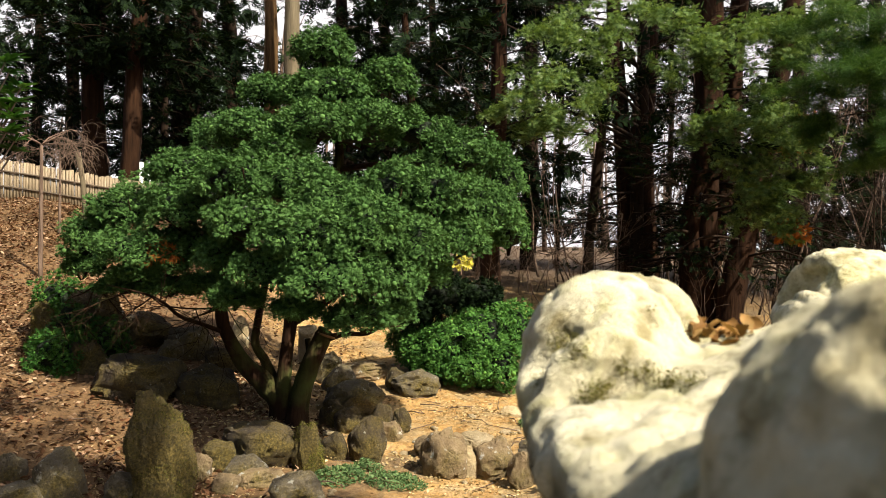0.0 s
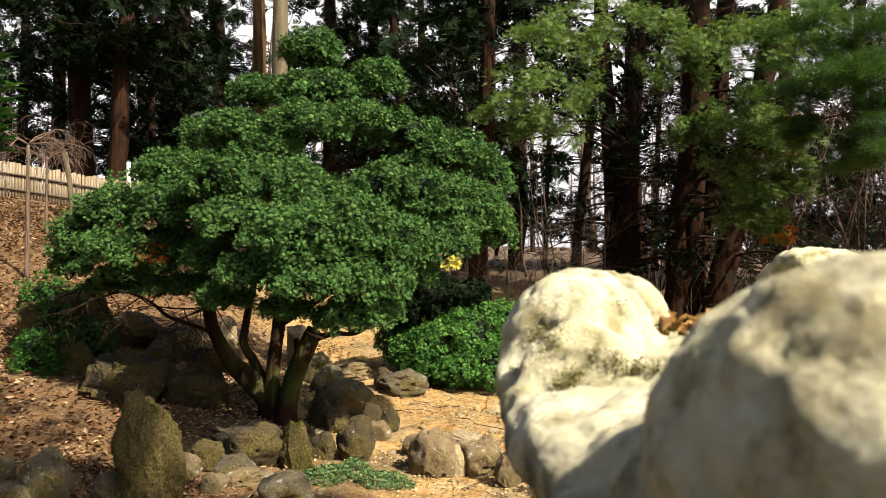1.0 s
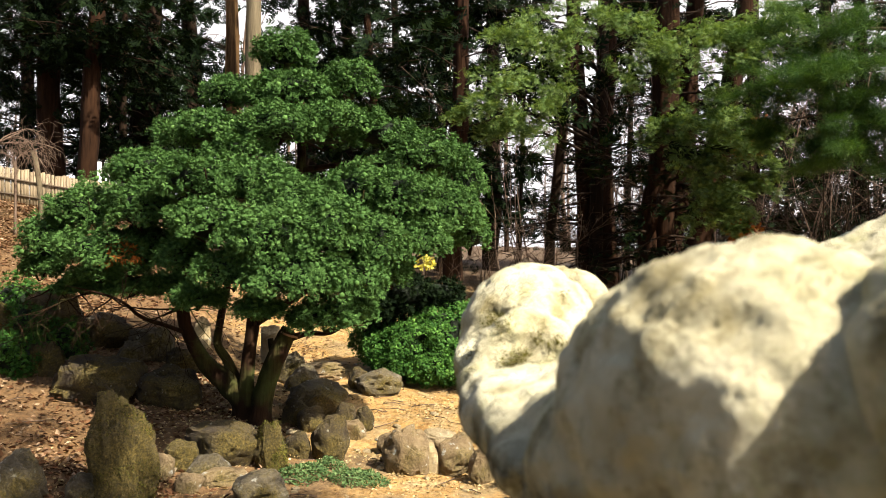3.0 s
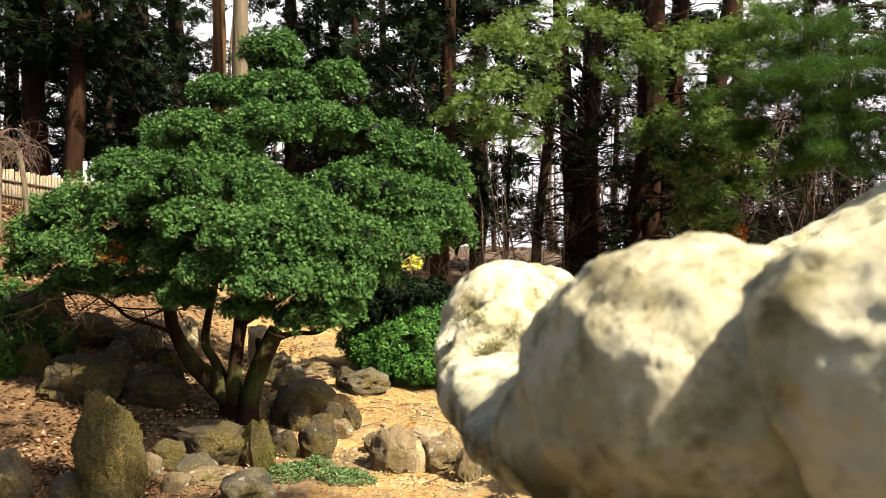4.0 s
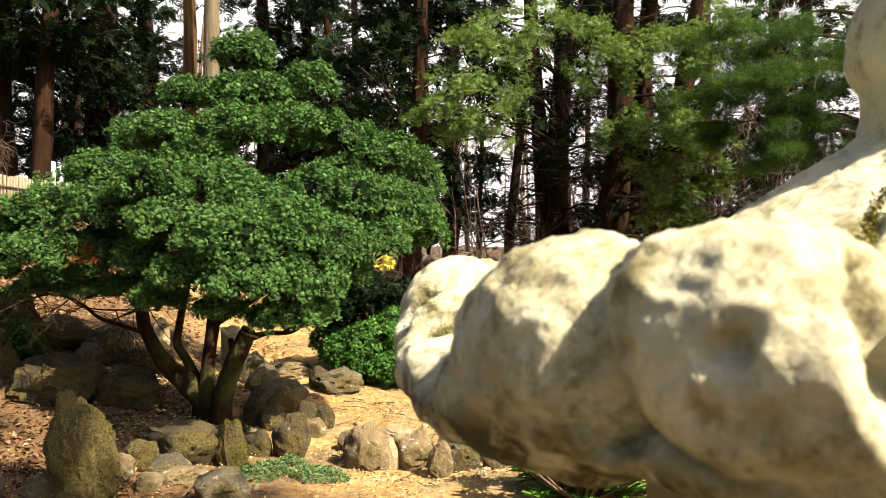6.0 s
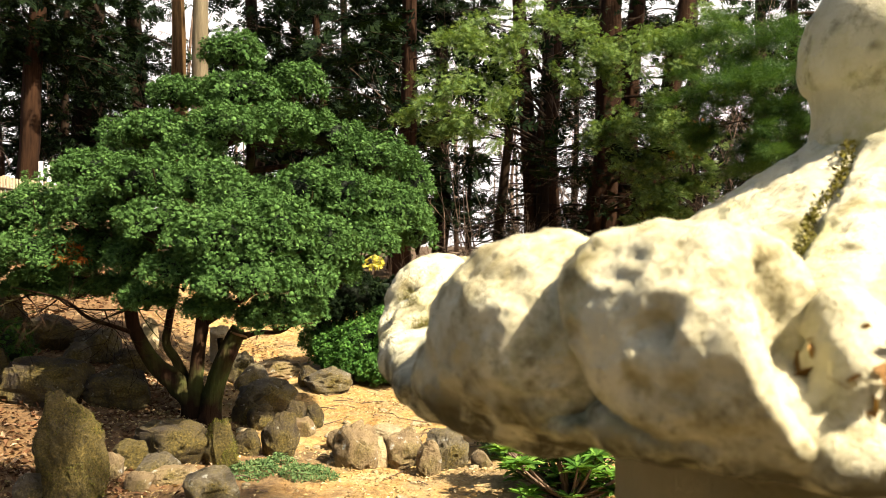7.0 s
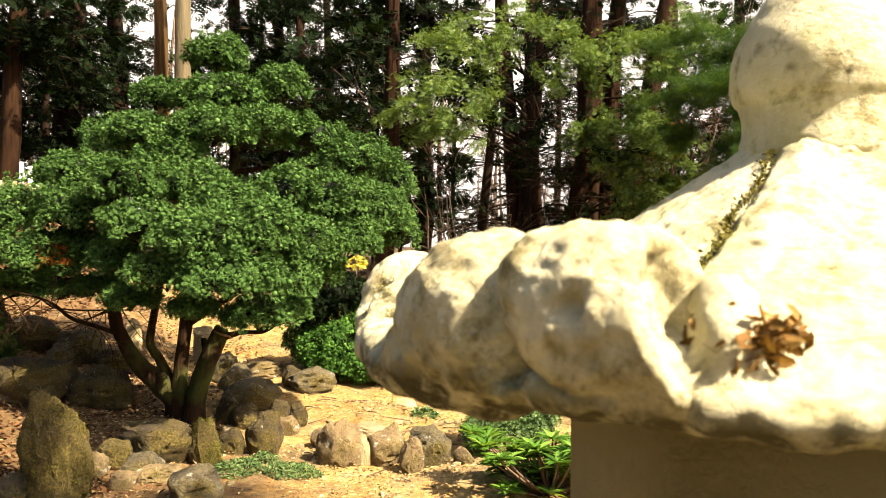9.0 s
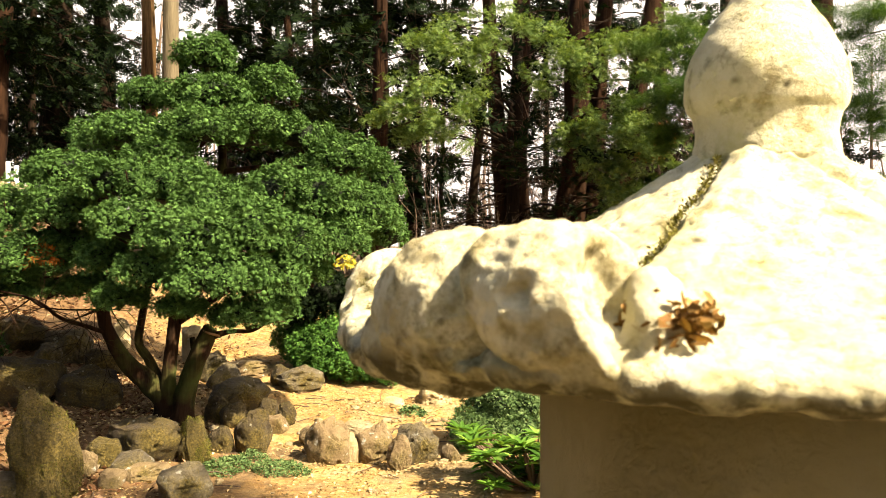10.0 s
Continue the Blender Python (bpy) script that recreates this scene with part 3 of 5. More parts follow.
def roof_outline(th, r):
    """Six flat slopes near the top, an almost round eave."""
    k = np.clip((r - 0.1) / 0.3, 0, 1)
    hexa = r * 0.5 * 1.8 / np.cos((th - radians(195) + radians(30)) % radians(60) - radians(30)) * (0.9622 if r < 0.44 else 0.9622)
    return hexa * (1 - k) + r * (1 + 0.015 * np.cos(6 * (th - radians(218)))) * k


def lantern_roof():
    profile = [(0.06, 0.150), (0.085, 0.130), (0.105, 0.116), (0.175, 0.072), (0.23, 0.042), (0.30, 0.006), (0.36, -0.017), (0.42, -0.031), (0.455, -0.037),
               (0.470, -0.042), (0.475, -0.051), (0.466, -0.061), (0.44, -0.068), (0.35, -0.074), (0.2, -0.076)]
    pieces = [revolve(profile, roof_outline)]
    drop = [0.0, 0.0, 0.0, -0.008, -0.012, -0.016]
    for k in range(6):
        rot = 60.0 * k
        # a rolled scroll lies along the eave at each corner: two swellings and a curled end
        for c, r, t in (((-0.325, -0.281, -0.012), (0.057, 0.064, 0.059), 40),
                        ((-0.272, -0.326, -0.022), (0.022, 0.040, 0.042), -30),
                        ((-0.357, -0.241, -0.010), (0.038, 0.045, 0.050), 32),
                        ((-0.354, -0.240, -0.044), (0.038, 0.045, 0.034), 32),
                        ((-0.310, -0.270, -0.038), (0.060, 0.055, 0.032), 40),
                        ((-0.386, -0.198, -0.014), (0.056, 0.062, 0.060), 25),
                        ((-0.383, -0.180, -0.050), (0.052, 0.072, 0.038), 25),
                        ((-0.402, -0.120, -0.050), (0.045, 0.070, 0.034), 15),
                        ((-0.320, -0.215, -0.044), (0.050, 0.085, 0.030), 30)):
            if k < 5 and c[0] in (-0.325, -0.357, -0.310, -0.354, -0.386):
                continue                      # the barrels stand here
            b, f = ball_mesh(np.array(c) + [0, 0, drop[k]], np.array(r), t)
            pieces.append((turn_z(b, rot), f))
        lip = tube([(-0.340, -0.312, -0.030, 0.022), (-0.312, -0.340, -0.042, 0.020), (-0.280, -0.356, -0.052, 0.016), (-0.236, -0.372, -0.056, 0.012), (-0.190, -0.396, -0.056, 0.009)], 12, 4)
        pieces.append((turn_z(lip[0], rot), lip[1]))
        if k in (0, 5):                       # the eave sags beside the curled corner
            for c, r, t in (((-0.408, -0.020, -0.060), (0.064, 0.095, 0.027), 3), ((-0.402, -0.105, -0.060), (0.062, 0.065, 0.029), 15)):
                b, f = ball_mesh(np.array(c), np.array(r), t)
                pieces.append((turn_z(b, rot), f))
    v, q = voxel_solid(pieces, 0.0045)
    v = relax(v, q, 3)
    return carve(v, q), q


def scroll_drum(k):
    """A barrel lying along the eave, with a rolled rim and a hollow in its end face."""
    prof = [(0.010, -0.100), (0.030, -0.098), (0.046, -0.088), (0.0535, -0.070), (0.0565, -0.050), (0.0570, -0.030), (0.0555, -0.013), (0.0520, -0.003), (0.047, 0.001), (0.040, -0.002),
            (0.032, -0.012), (0.022, -0.018), (0.010, -0.017), (0.002, -0.016)]
    v, f = revolve(prof, lambda th, r: r * (1 + 0.03 * np.cos(2 * th + 0.6) + 0.02 * np.cos(3 * th)), 48)
    roll = ball_mesh(np.array([0.030, -0.004, -0.010]), np.array([0.019, 0.044, 0.017]), 16)
    sill = ball_mesh(np.array([0.004, -0.032, -0.018]), np.array([0.034, 0.020, 0.018]), -25)
    v, q = voxel_solid([(v, f), roll, sill], 0.0035)
    v = relax(v, q, 2)
    w = unit(np.array(DRUM_WAY))
    side = unit(np.cross([0, 0, 1.0], w))
    up = np.cross(w, side)
    v = v * [1.033, 1.01, 1.033]
    v[:, 2] -= 0.36 * v[:, 1]                 # its foot leans outwards
    v = np.array(DRUM_AT) + v[:, :1] * side + v[:, 1:2] * up + v[:, 2:] * w
    return crusted(turn_z(v, 60.0 * k), q, DRUM_PITS, k), q


def scroll_roll(k):
    """The long swelling behind the drum, which hangs over the eave."""
    v, q = voxel_solid([ball_mesh(np.array([-0.3776, -0.1998, -0.016]), np.array([0.0656, 0.091, 0.061]), 10.8),
                        ball_mesh(np.array([-0.3897, -0.1572, -0.0468]), np.array([0.0637, 0.0673, 0.0403]), 10.8)], 0.0035)
    return crusted(turn_z(relax(v, q, 2), 60.0 * k), q, ROLL_PITS, k), q


def crusted(v, q, pits, k):
    """Rough, pitted stone skin with a few deep holes."""
    v = weathered(v, q, 26.0, 0.0034, 0.003)
    v = weathered(v, q, 62.0, 0.0022, 0.003)
    n = vertex_normals(v, q)
    for c, r, d in pits:
        v = v - n * (d * np.exp(-((v - turn_z(np.array(c), 60.0 * k)) ** 2).sum(1) / r**2))[:, None]
    return v


ROLL_PITS = (((-0.405, -0.245, 0.02), 0.007, 0.005), ((-0.415, -0.225, -0.01), 0.009, 0.005), ((-0.395, -0.255, -0.02), 0.008, 0.004))
DRUM_AT, DRUM_WAY = (-0.2952, -0.3332, -0.007), (0.554, -0.703, 0.012)
DRUM_PITS = (((-0.362, -0.338, 0.002), 0.010, 0.012), ((-0.376, -0.315, 0.024), 0.006, 0.003), ((-0.352, -0.345, -0.022), 0.007, 0.003))


def carve(v, q):
    """Weather the roof: hollows in the curled ends, a groove beside each hip, pits and a broken rim."""
    n = vertex_normals(v, q)
    for k in range(6):
        rot = 60.0 * k
        for c, r, d in (((-0.294, -0.345, 0.004), 0.024, 0.007), ((-0.345, -0.225, 0.02), 0.016, 0.005), ((-0.372, -0.300, -0.028), 0.014, 0.005),
                        ((-0.335, -0.335, -0.040), 0.012, 0.005)):
            o = turn_z(np.array(c), rot)
            g = np.exp(-((v - o) ** 2).sum(1) / r**2) * (k == 5)
            v = v - n * (d * g)[:, None]
        groove = 0.021 if k == 5 else 0.0     # only the worn scroll is one with its drum
        ang = (np.degrees(np.arctan2(v[:, 1], v[:, 0])) - rot - 213.5 + 540) % 360 - 180
        rad = np.hypot(v[:, 0], v[:, 1])
        g = np.exp(-((ang + (v[:, 2] + 0.02) * 60) / 1.8) ** 2) * np.clip((rad - 0.36) / 0.03, 0, 1) * np.clip((v[:, 2] + 0.045) / 0.03, 0, 1)
        v = v - n * (groove * g)[:, None]
        e = turn_z(np.array([-0.734, -0.68, 0.0]), rot)
        along, across = v[:, 0] * e[0] + v[:, 1] * e[1], v[:, 1] * e[0] - v[:, 0] * e[1]
        g = np.exp(-((across + 0.022) / 0.006) ** 2) * ((along > 0.06) & (along < 0.36) & (n[:, 2] > 0.4))
        v = v - n * (0.008 * g)[:, None]
    v = weathered(v, q, 30.0, 0.0034, 0.009)
    cells = np.array([noise.voronoi(Vector(p) * 38.0)[0][0] for p in v])
    patchy = np.array([noise.noise(Vector(p) * 13.0) for p in v])
    v = v - n * (0.004 * np.clip(1 - cells / 0.42, 0, 1) * np.clip(patchy * 4 + 0.4, 0, 1))[:, None]
    # single deep pits and a crease in the worn scroll ends
    for x, y, z, r, d in ((0.179, 0.563, -0.016, 0.010, 0.011), (0.183, 0.528, -0.014, 0.009, 0.010), (0.186, 0.506, -0.040, 0.010, 0.018), (0.207, 0.521, -0.024, 0.010, 0.010),
                          (0.220, 0.517, -0.027, 0.010, 0.012), (0.229, 0.505, -0.029, 0.009, 0.014), (0.236, 0.489, -0.028, 0.009, 0.012), (0.234, 0.565, 0.005, 0.006, 0.007),
                          (0.165, 0.538, -0.037, 0.011, 0.008), (0.196, 0.515, -0.036, 0.008, 0.010), (0.248, 0.50, -0.026, 0.009, 0.010), (0.193, 0.548, -0.048, 0.011, 0.016), (0.236, 0.572, 0.004, 0.007, 0.007), (0.178, 0.583, -0.018, 0.012, 0.010), (0.19, 0.56, -0.008, 0.010, 0.008),
                          (0.225, 0.545, -0.040, 0.010, 0.011), (0.245, 0.545, -0.036, 0.010, 0.011), (0.208, 0.545, -0.044, 0.009, 0.010), (0.241, 0.132, -0.010, 0.011, 0.010),
                          (0.19, 0.237, 0.005, 0.010, 0.004), (0.18, 0.26, -0.02, 0.012, 0.004), (0.257, 0.133, 0.007, 0.009, 0.007), (0.272, 0.115, -0.02, 0.012, 0.009),
                          (0.21, 0.205, 0.02, 0.008, 0.003), (0.27, 0.12, 0.022, 0.008, 0.004)):
        d = d * 0.9
        gz = np.exp(-((v - (np.array([x, y, z]) - [LC[0], LC[1], 0.005])) ** 2).sum(1) / r**2)
        v = v - n * (d * gz)[:, None]
    edge = np.clip(1 - np.abs(np.hypot(v[:, 0], v[:, 1]) - 0.475) / 0.03, 0, 1) * (v[:, 2] < -0.02)
    chips = np.array([noise.noise(Vector((p[0] * 46, p[1] * 46, p[2] * 20))) for p in v])
    return v - n * (0.012 * edge * np.clip(chips, 0, 1))[:, None]


def lantern():
    root = empty_at("stone_lantern", LC[0], LC[1], 0.0)
    v, q = lantern_roof()
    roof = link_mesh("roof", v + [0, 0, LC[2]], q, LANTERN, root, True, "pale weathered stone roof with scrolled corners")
    for k in range(5):                        # the drum that ends each scroll stands clear of the swelling behind it
        rv, rq = scroll_roll(k)
        link_mesh("scroll_roll", rv + [0, 0, LC[2]], rq, SCROLL, root, True, "swollen stone scroll crusted with lichen, its colour darkened for shade")
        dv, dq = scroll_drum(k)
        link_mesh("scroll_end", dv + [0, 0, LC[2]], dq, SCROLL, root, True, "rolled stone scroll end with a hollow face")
    prof = [(0.05, 0.10), (0.080, 0.128), (0.074, 0.150), (0.075, 0.170), (0.082, 0.180), (0.087, 0.200), (0.086, 0.220), (0.078, 0.246), (0.064, 0.270),
            (0.048, 0.293), (0.035, 0.312), (0.024, 0.332), (0.012, 0.352), (0.004, 0.362)]
    fv, fq = voxel_solid([revolve(prof, lambda th, r: r + 0 * th, 64)], 0.005)
    fv = relax(fv, fq, 2)
    seam = np.exp(-((fv[:, 2] - 0.177) / 0.0035) ** 2) + 0.8 * np.exp(-((fv[:, 2] - 0.134) / 0.005) ** 2)
    fv[:, :2] *= (1 - 0.03 * seam)[:, None]
    fv = weathered(fv, fq, 22.0, 0.0016, 0.003)
    link_mesh("finial", fv + [0, 0, LC[2]], fq, LANTERN, root, True, "onion-shaped stone finial")
    for name, prof in (("fire_box", [(0.255, -0.062), (0.2555, -0.20), (0.256, -0.35), (0.256, -0.50)]),
                       ("platform", [(0.26, -0.49), (0.34, -0.53), (0.36, -0.56), (0.36, -0.62), (0.22, -0.70), (0.15, -0.72)]),
                       ("shaft", [(0.15, -0.71), (0.135, -1.0), (0.135, -1.3), (0.155, -1.5)]),
                       ("base", [(0.2, -1.48), (0.30, -1.52), (0.34, -1.56), (0.34, -1.68)])):
        bv, bf = revolve(prof, lambda th, r: r + 0 * th, 6 if name != "shaft" else 32)
        link_mesh(name, turn_z(bv, 211.0) + [0, 0, LC[2]], bf, LANTERN_BODY, root, False, "greenish-brown stained stone " + name.replace("_", " "))
    return tagged(root, "pale weathered stone garden lantern, blotched with algae", "stone lantern")


lantern()

rng = np.random.default_rng(11)


def leaf_pile(name, centre, spread, count, size, label):
    """Curled dry leaves caught in a hollow."""
    c = np.asarray(centre)
    p = c + np.clip(rng.normal(size=(count, 3)), -1.7, 1.7) * spread
    g = unit(rng.normal(size=(count, 3)) * [1, 1, 0.6])
    fc = unit(rng.normal(size=(count, 3)) * 0.9 + [0, 0, 1])
    v, f = strew(CURL, p, g, fc, size * rng.uniform(0.5, 1.3, count))
    return tagged(link_mesh(name, v, f, DRY_LEAF), label, "dry leaves", kind="stuff")


leaf_pile("leaf_pile", (0.352, 0.124, 1.6275), (0.0115, 0.013, 0.007), 330, 0.0125, "curled brown dry leaves caught behind the lantern's scroll")
leaf_pile("leaf_pile", (0.310, 0.625, 1.631), (0.016, 0.03, 0.005), 80, 0.013, "curled brown dry leaves caught behind the lantern's scroll")

# moss in the hip groove of the roof
def moss(name, pts, size, label):
    n = len(pts)
    g = unit(rng.normal(size=(n, 3)) + [0, 0, 0.2])
    v, f = strew(CRISP, pts, g, unit(rng.normal(size=(n, 3)) + [0, 0, 1]), size * rng.uniform(0.5, 1.4, n))
    return tagged(link_mesh(name, v, f, MOSS), label, "moss", kind="stuff")


k = rng.uniform(0.08, 0.30, 900)
sway = rng.normal(size=900) * 0.0026 + 0.003 * np.sin(k * 60)
moss("groove_moss", np.stack([LC[0] - 0.734 * k - 0.015 + sway * 0.68, LC[1] - 0.68 * k + 0.016 - sway * 0.734,
                              LC[2] + np.interp(k, [0.08, 0.105, 0.175, 0.23, 0.30], [0.126, 0.108, 0.064, 0.034, -0.001]) + rng.normal(size=900) * 0.0025], 1), 0.004,
     "olive moss in the groove of the lantern roof")

# moss that darkens the holes and the crease of the worn scroll end
HOLES = ((0.182, 0.565, 1.632, 0.006, 60), (0.186, 0.530, 1.633, 0.006, 50), (0.191, 0.511, 1.609, 0.006, 80), (0.210, 0.524, 1.624, 0.005, 40), (0.223, 0.521, 1.621, 0.005, 50),
         (0.232, 0.509, 1.619, 0.005, 60), (0.239, 0.492, 1.620, 0.005, 50), (0.169, 0.541, 1.611, 0.005, 40), (0.199, 0.519, 1.613, 0.005, 40), (0.236, 0.568, 1.652, 0.003, 16))
spots = np.vstack([np.array([x, y, z]) + np.clip(rng.normal(size=(n * 7, 3)), -1.8, 1.8) * r * 0.75 for x, y, z, r, n in HOLES])
moss("hole_moss", spots, 0.0017, "olive moss in the pits of the worn scroll")
# ---------------- cloud-pruned cypress ----------------
CROWN_TOP = [
    (-1.02, 6.98, 3.495, 0.318, 0.27, 0.21),
    (-0.93, 6.81, 3.10, 0.36, 0.30, 0.19),
    (-1.24, 6.85, 3.07, 0.26, 0.24, 0.17),
    (-1.60, 7.15, 3.14, 0.24, 0.22, 0.19),
    (-0.416, 6.939, 3.215, 0.264, 0.224, 0.203),
]
CROWN_UPPER = [
    (-1.629, 6.833, 2.731, 0.4, 0.34, 0.18),
    (-0.994, 6.487, 2.73, 0.427, 0.363, 0.209),
    (-0.57, 6.739, 2.824, 0.419, 0.356, 0.177),
    (-0.128, 6.791, 2.722, 0.347, 0.295, 0.179),
    (0.245, 6.744, 2.536, 0.355, 0.301, 0.217),
    (0.617, 6.946, 2.311, 0.233, 0.243, 0.243),
    (-1.255, 6.386, 2.524, 0.28, 0.238, 0.14),
]
CROWN_MIDDLE = [
    (-2.059, 6.632, 2.366, 0.388, 0.33, 0.184),
    (-1.512, 6.135, 2.237, 0.448, 0.381, 0.215),
    (-1.067, 6.037, 2.232, 0.352, 0.3, 0.185),
    (-0.757, 5.889, 2.062, 0.344, 0.292, 0.189),
    (-0.309, 6.242, 2.18, 0.364, 0.31, 0.228),
    (0.033, 6.244, 2.138, 0.364, 0.31, 0.246),
    (0.387, 6.496, 2.017, 0.36, 0.306, 0.284),
    (0.653, 6.847, 1.862, 0.23, 0.26, 0.26),
    (0.15, 6.195, 1.774, 0.343, 0.292, 0.208),
]
CROWN_LOWER = [
    (-2.68, 6.729, 2.016, 0.325, 0.276, 0.217),
    (-3.02, 6.828, 1.754, 0.29, 0.26, 0.26),
    (-2.457, 6.431, 1.683, 0.376, 0.32, 0.207),
    (-2.09, 6.382, 2.013, 0.327, 0.278, 0.215),
    (-1.365, 5.836, 1.883, 0.358, 0.304, 0.221),
    (-0.883, 5.539, 1.775, 0.383, 0.326, 0.234),
    (-0.491, 5.641, 1.822, 0.349, 0.297, 0.255),
    (-0.174, 5.893, 1.745, 0.326, 0.277, 0.241),
    (-0.027, 6.144, 1.525, 0.206, 0.179, 0.179),
]
CROWN_SKIRT = [
    (-0.692, 5.491, 1.488, 0.42, 0.357, 0.208),
    (-0.352, 5.743, 1.491, 0.335, 0.284, 0.218),
    (-0.517, 5.742, 1.197, 0.326, 0.277, 0.151),
    (-1.178, 5.688, 1.535, 0.307, 0.261, 0.191),
    (-1.501, 5.887, 1.316, 0.241, 0.204, 0.12),
    (-2.472, 6.531, 1.482, 0.296, 0.252, 0.105),
    (-2.085, 6.583, 1.725, 0.289, 0.245, 0.202),
    (-2.263, 6.482, 1.566, 0.265, 0.226, 0.142),
    (-1.678, 6.185, 1.621, 0.271, 0.23, 0.181),
    (-2.268, 6.633, 1.355, 0.291, 0.247, 0.097),
    (-2.723, 6.73, 1.361, 0.256, 0.218, 0.089),
    (-1.938, 6.584, 1.399, 0.25, 0.213, 0.106),
    (-0.979, 5.64, 1.263, 0.205, 0.175, 0.107),
    (-0.28, 5.944, 1.247, 0.173, 0.173, 0.173),
    (-3.093, 6.828, 1.528, 0.2, 0.17, 0.13),
]
CROWN_BACK = [
    (-1.946, 7.731, 2.824, 0.51, 0.459, 0.249),
    (-0.768, 7.838, 2.907, 0.574, 0.516, 0.253),
    (0.041, 7.743, 2.446, 0.51, 0.459, 0.283),
    (-2.676, 7.729, 2.194, 0.51, 0.459, 0.261),
    (-1.532, 8.235, 2.36, 0.724, 0.652, 0.362),
    (-0.554, 8.141, 1.943, 0.656, 0.59, 0.358),
    (-2.364, 7.831, 1.745, 0.516, 0.465, 0.264),
]
STEMS = [
    [(-1.29, 6.94, -0.08, 0.233), (-1.33, 6.94, 0.15, 0.172), (-1.35, 6.94, 0.30, 0.152), (-1.51, 6.94, 0.48, 0.137), (-1.69, 6.89, 0.66, 0.101), (-1.81, 6.84, 0.89, 0.080), (-1.88, 6.84, 1.09, 0.075), (-1.90, 6.78, 1.49, 0.060), (-2.03, 6.78, 1.79, 0.045), (-2.33, 6.78, 1.88, 0.030)],
    [(-1.40, 6.99, 0.16, 0.112), (-1.43, 6.99, 0.42, 0.082), (-1.51, 6.94, 0.68, 0.056), (-1.59, 6.89, 0.84, 0.050), (-1.57, 6.89, 1.04, 0.045), (-1.48, 6.79, 1.40, 0.040)],
    [(-1.30, 6.89, 0.08, 0.151), (-1.34, 6.89, 0.39, 0.101), (-1.32, 6.89, 0.69, 0.081), (-1.29, 6.94, 1.04, 0.076), (-1.26, 6.94, 1.49, 0.071), (-1.06, 6.94, 2.00, 0.066), (-0.87, 6.94, 2.46, 0.056), (-0.92, 6.94, 2.92, 0.046), (-1.00, 6.94, 3.37, 0.030)],
    [(-1.23, 6.84, 0.05, 0.180), (-1.18, 6.84, 0.35, 0.125), (-1.09, 6.84, 0.65, 0.110), (-0.97, 6.84, 0.92, 0.100), (-0.94, 6.84, 0.97, 0.085)],
    [(-0.96, 6.84, 0.90, 0.050), (-0.78, 6.79, 0.95, 0.030), (-0.52, 6.69, 0.99, 0.024), (-0.22, 6.49, 1.32, 0.019)],
    [(-1.29, 6.94, 1.01, 0.051), (-0.85, 6.89, 1.30, 0.045), (-0.34, 6.79, 1.65, 0.040), (0.15, 6.69, 2.05, 0.024)],
    [(-0.87, 6.94, 2.41, 0.041), (-0.36, 6.89, 2.46, 0.030), (0.15, 6.79, 2.40, 0.025), (0.55, 6.80, 2.21, 0.015)],
    [(-1.84, 6.84, 0.94, 0.030), (-1.99, 6.68, 1.03, 0.024), (-2.16, 6.58, 1.11, 0.022), (-2.26, 6.48, 1.23, 0.017), (-2.39, 6.38, 1.31, 0.012), (-2.69, 6.38, 1.38, 0.007)],
    [(-1.89, 6.78, 1.39, 0.035), (-2.14, 6.68, 1.44, 0.024), (-2.40, 6.58, 1.42, 0.019), (-2.73, 6.58, 1.49, 0.010)],
    [(-1.16, 7.09, 0.87, 0.036), (-1.14, 7.09, 0.66, 0.041), (-1.18, 7.09, 0.40, 0.041)],
]


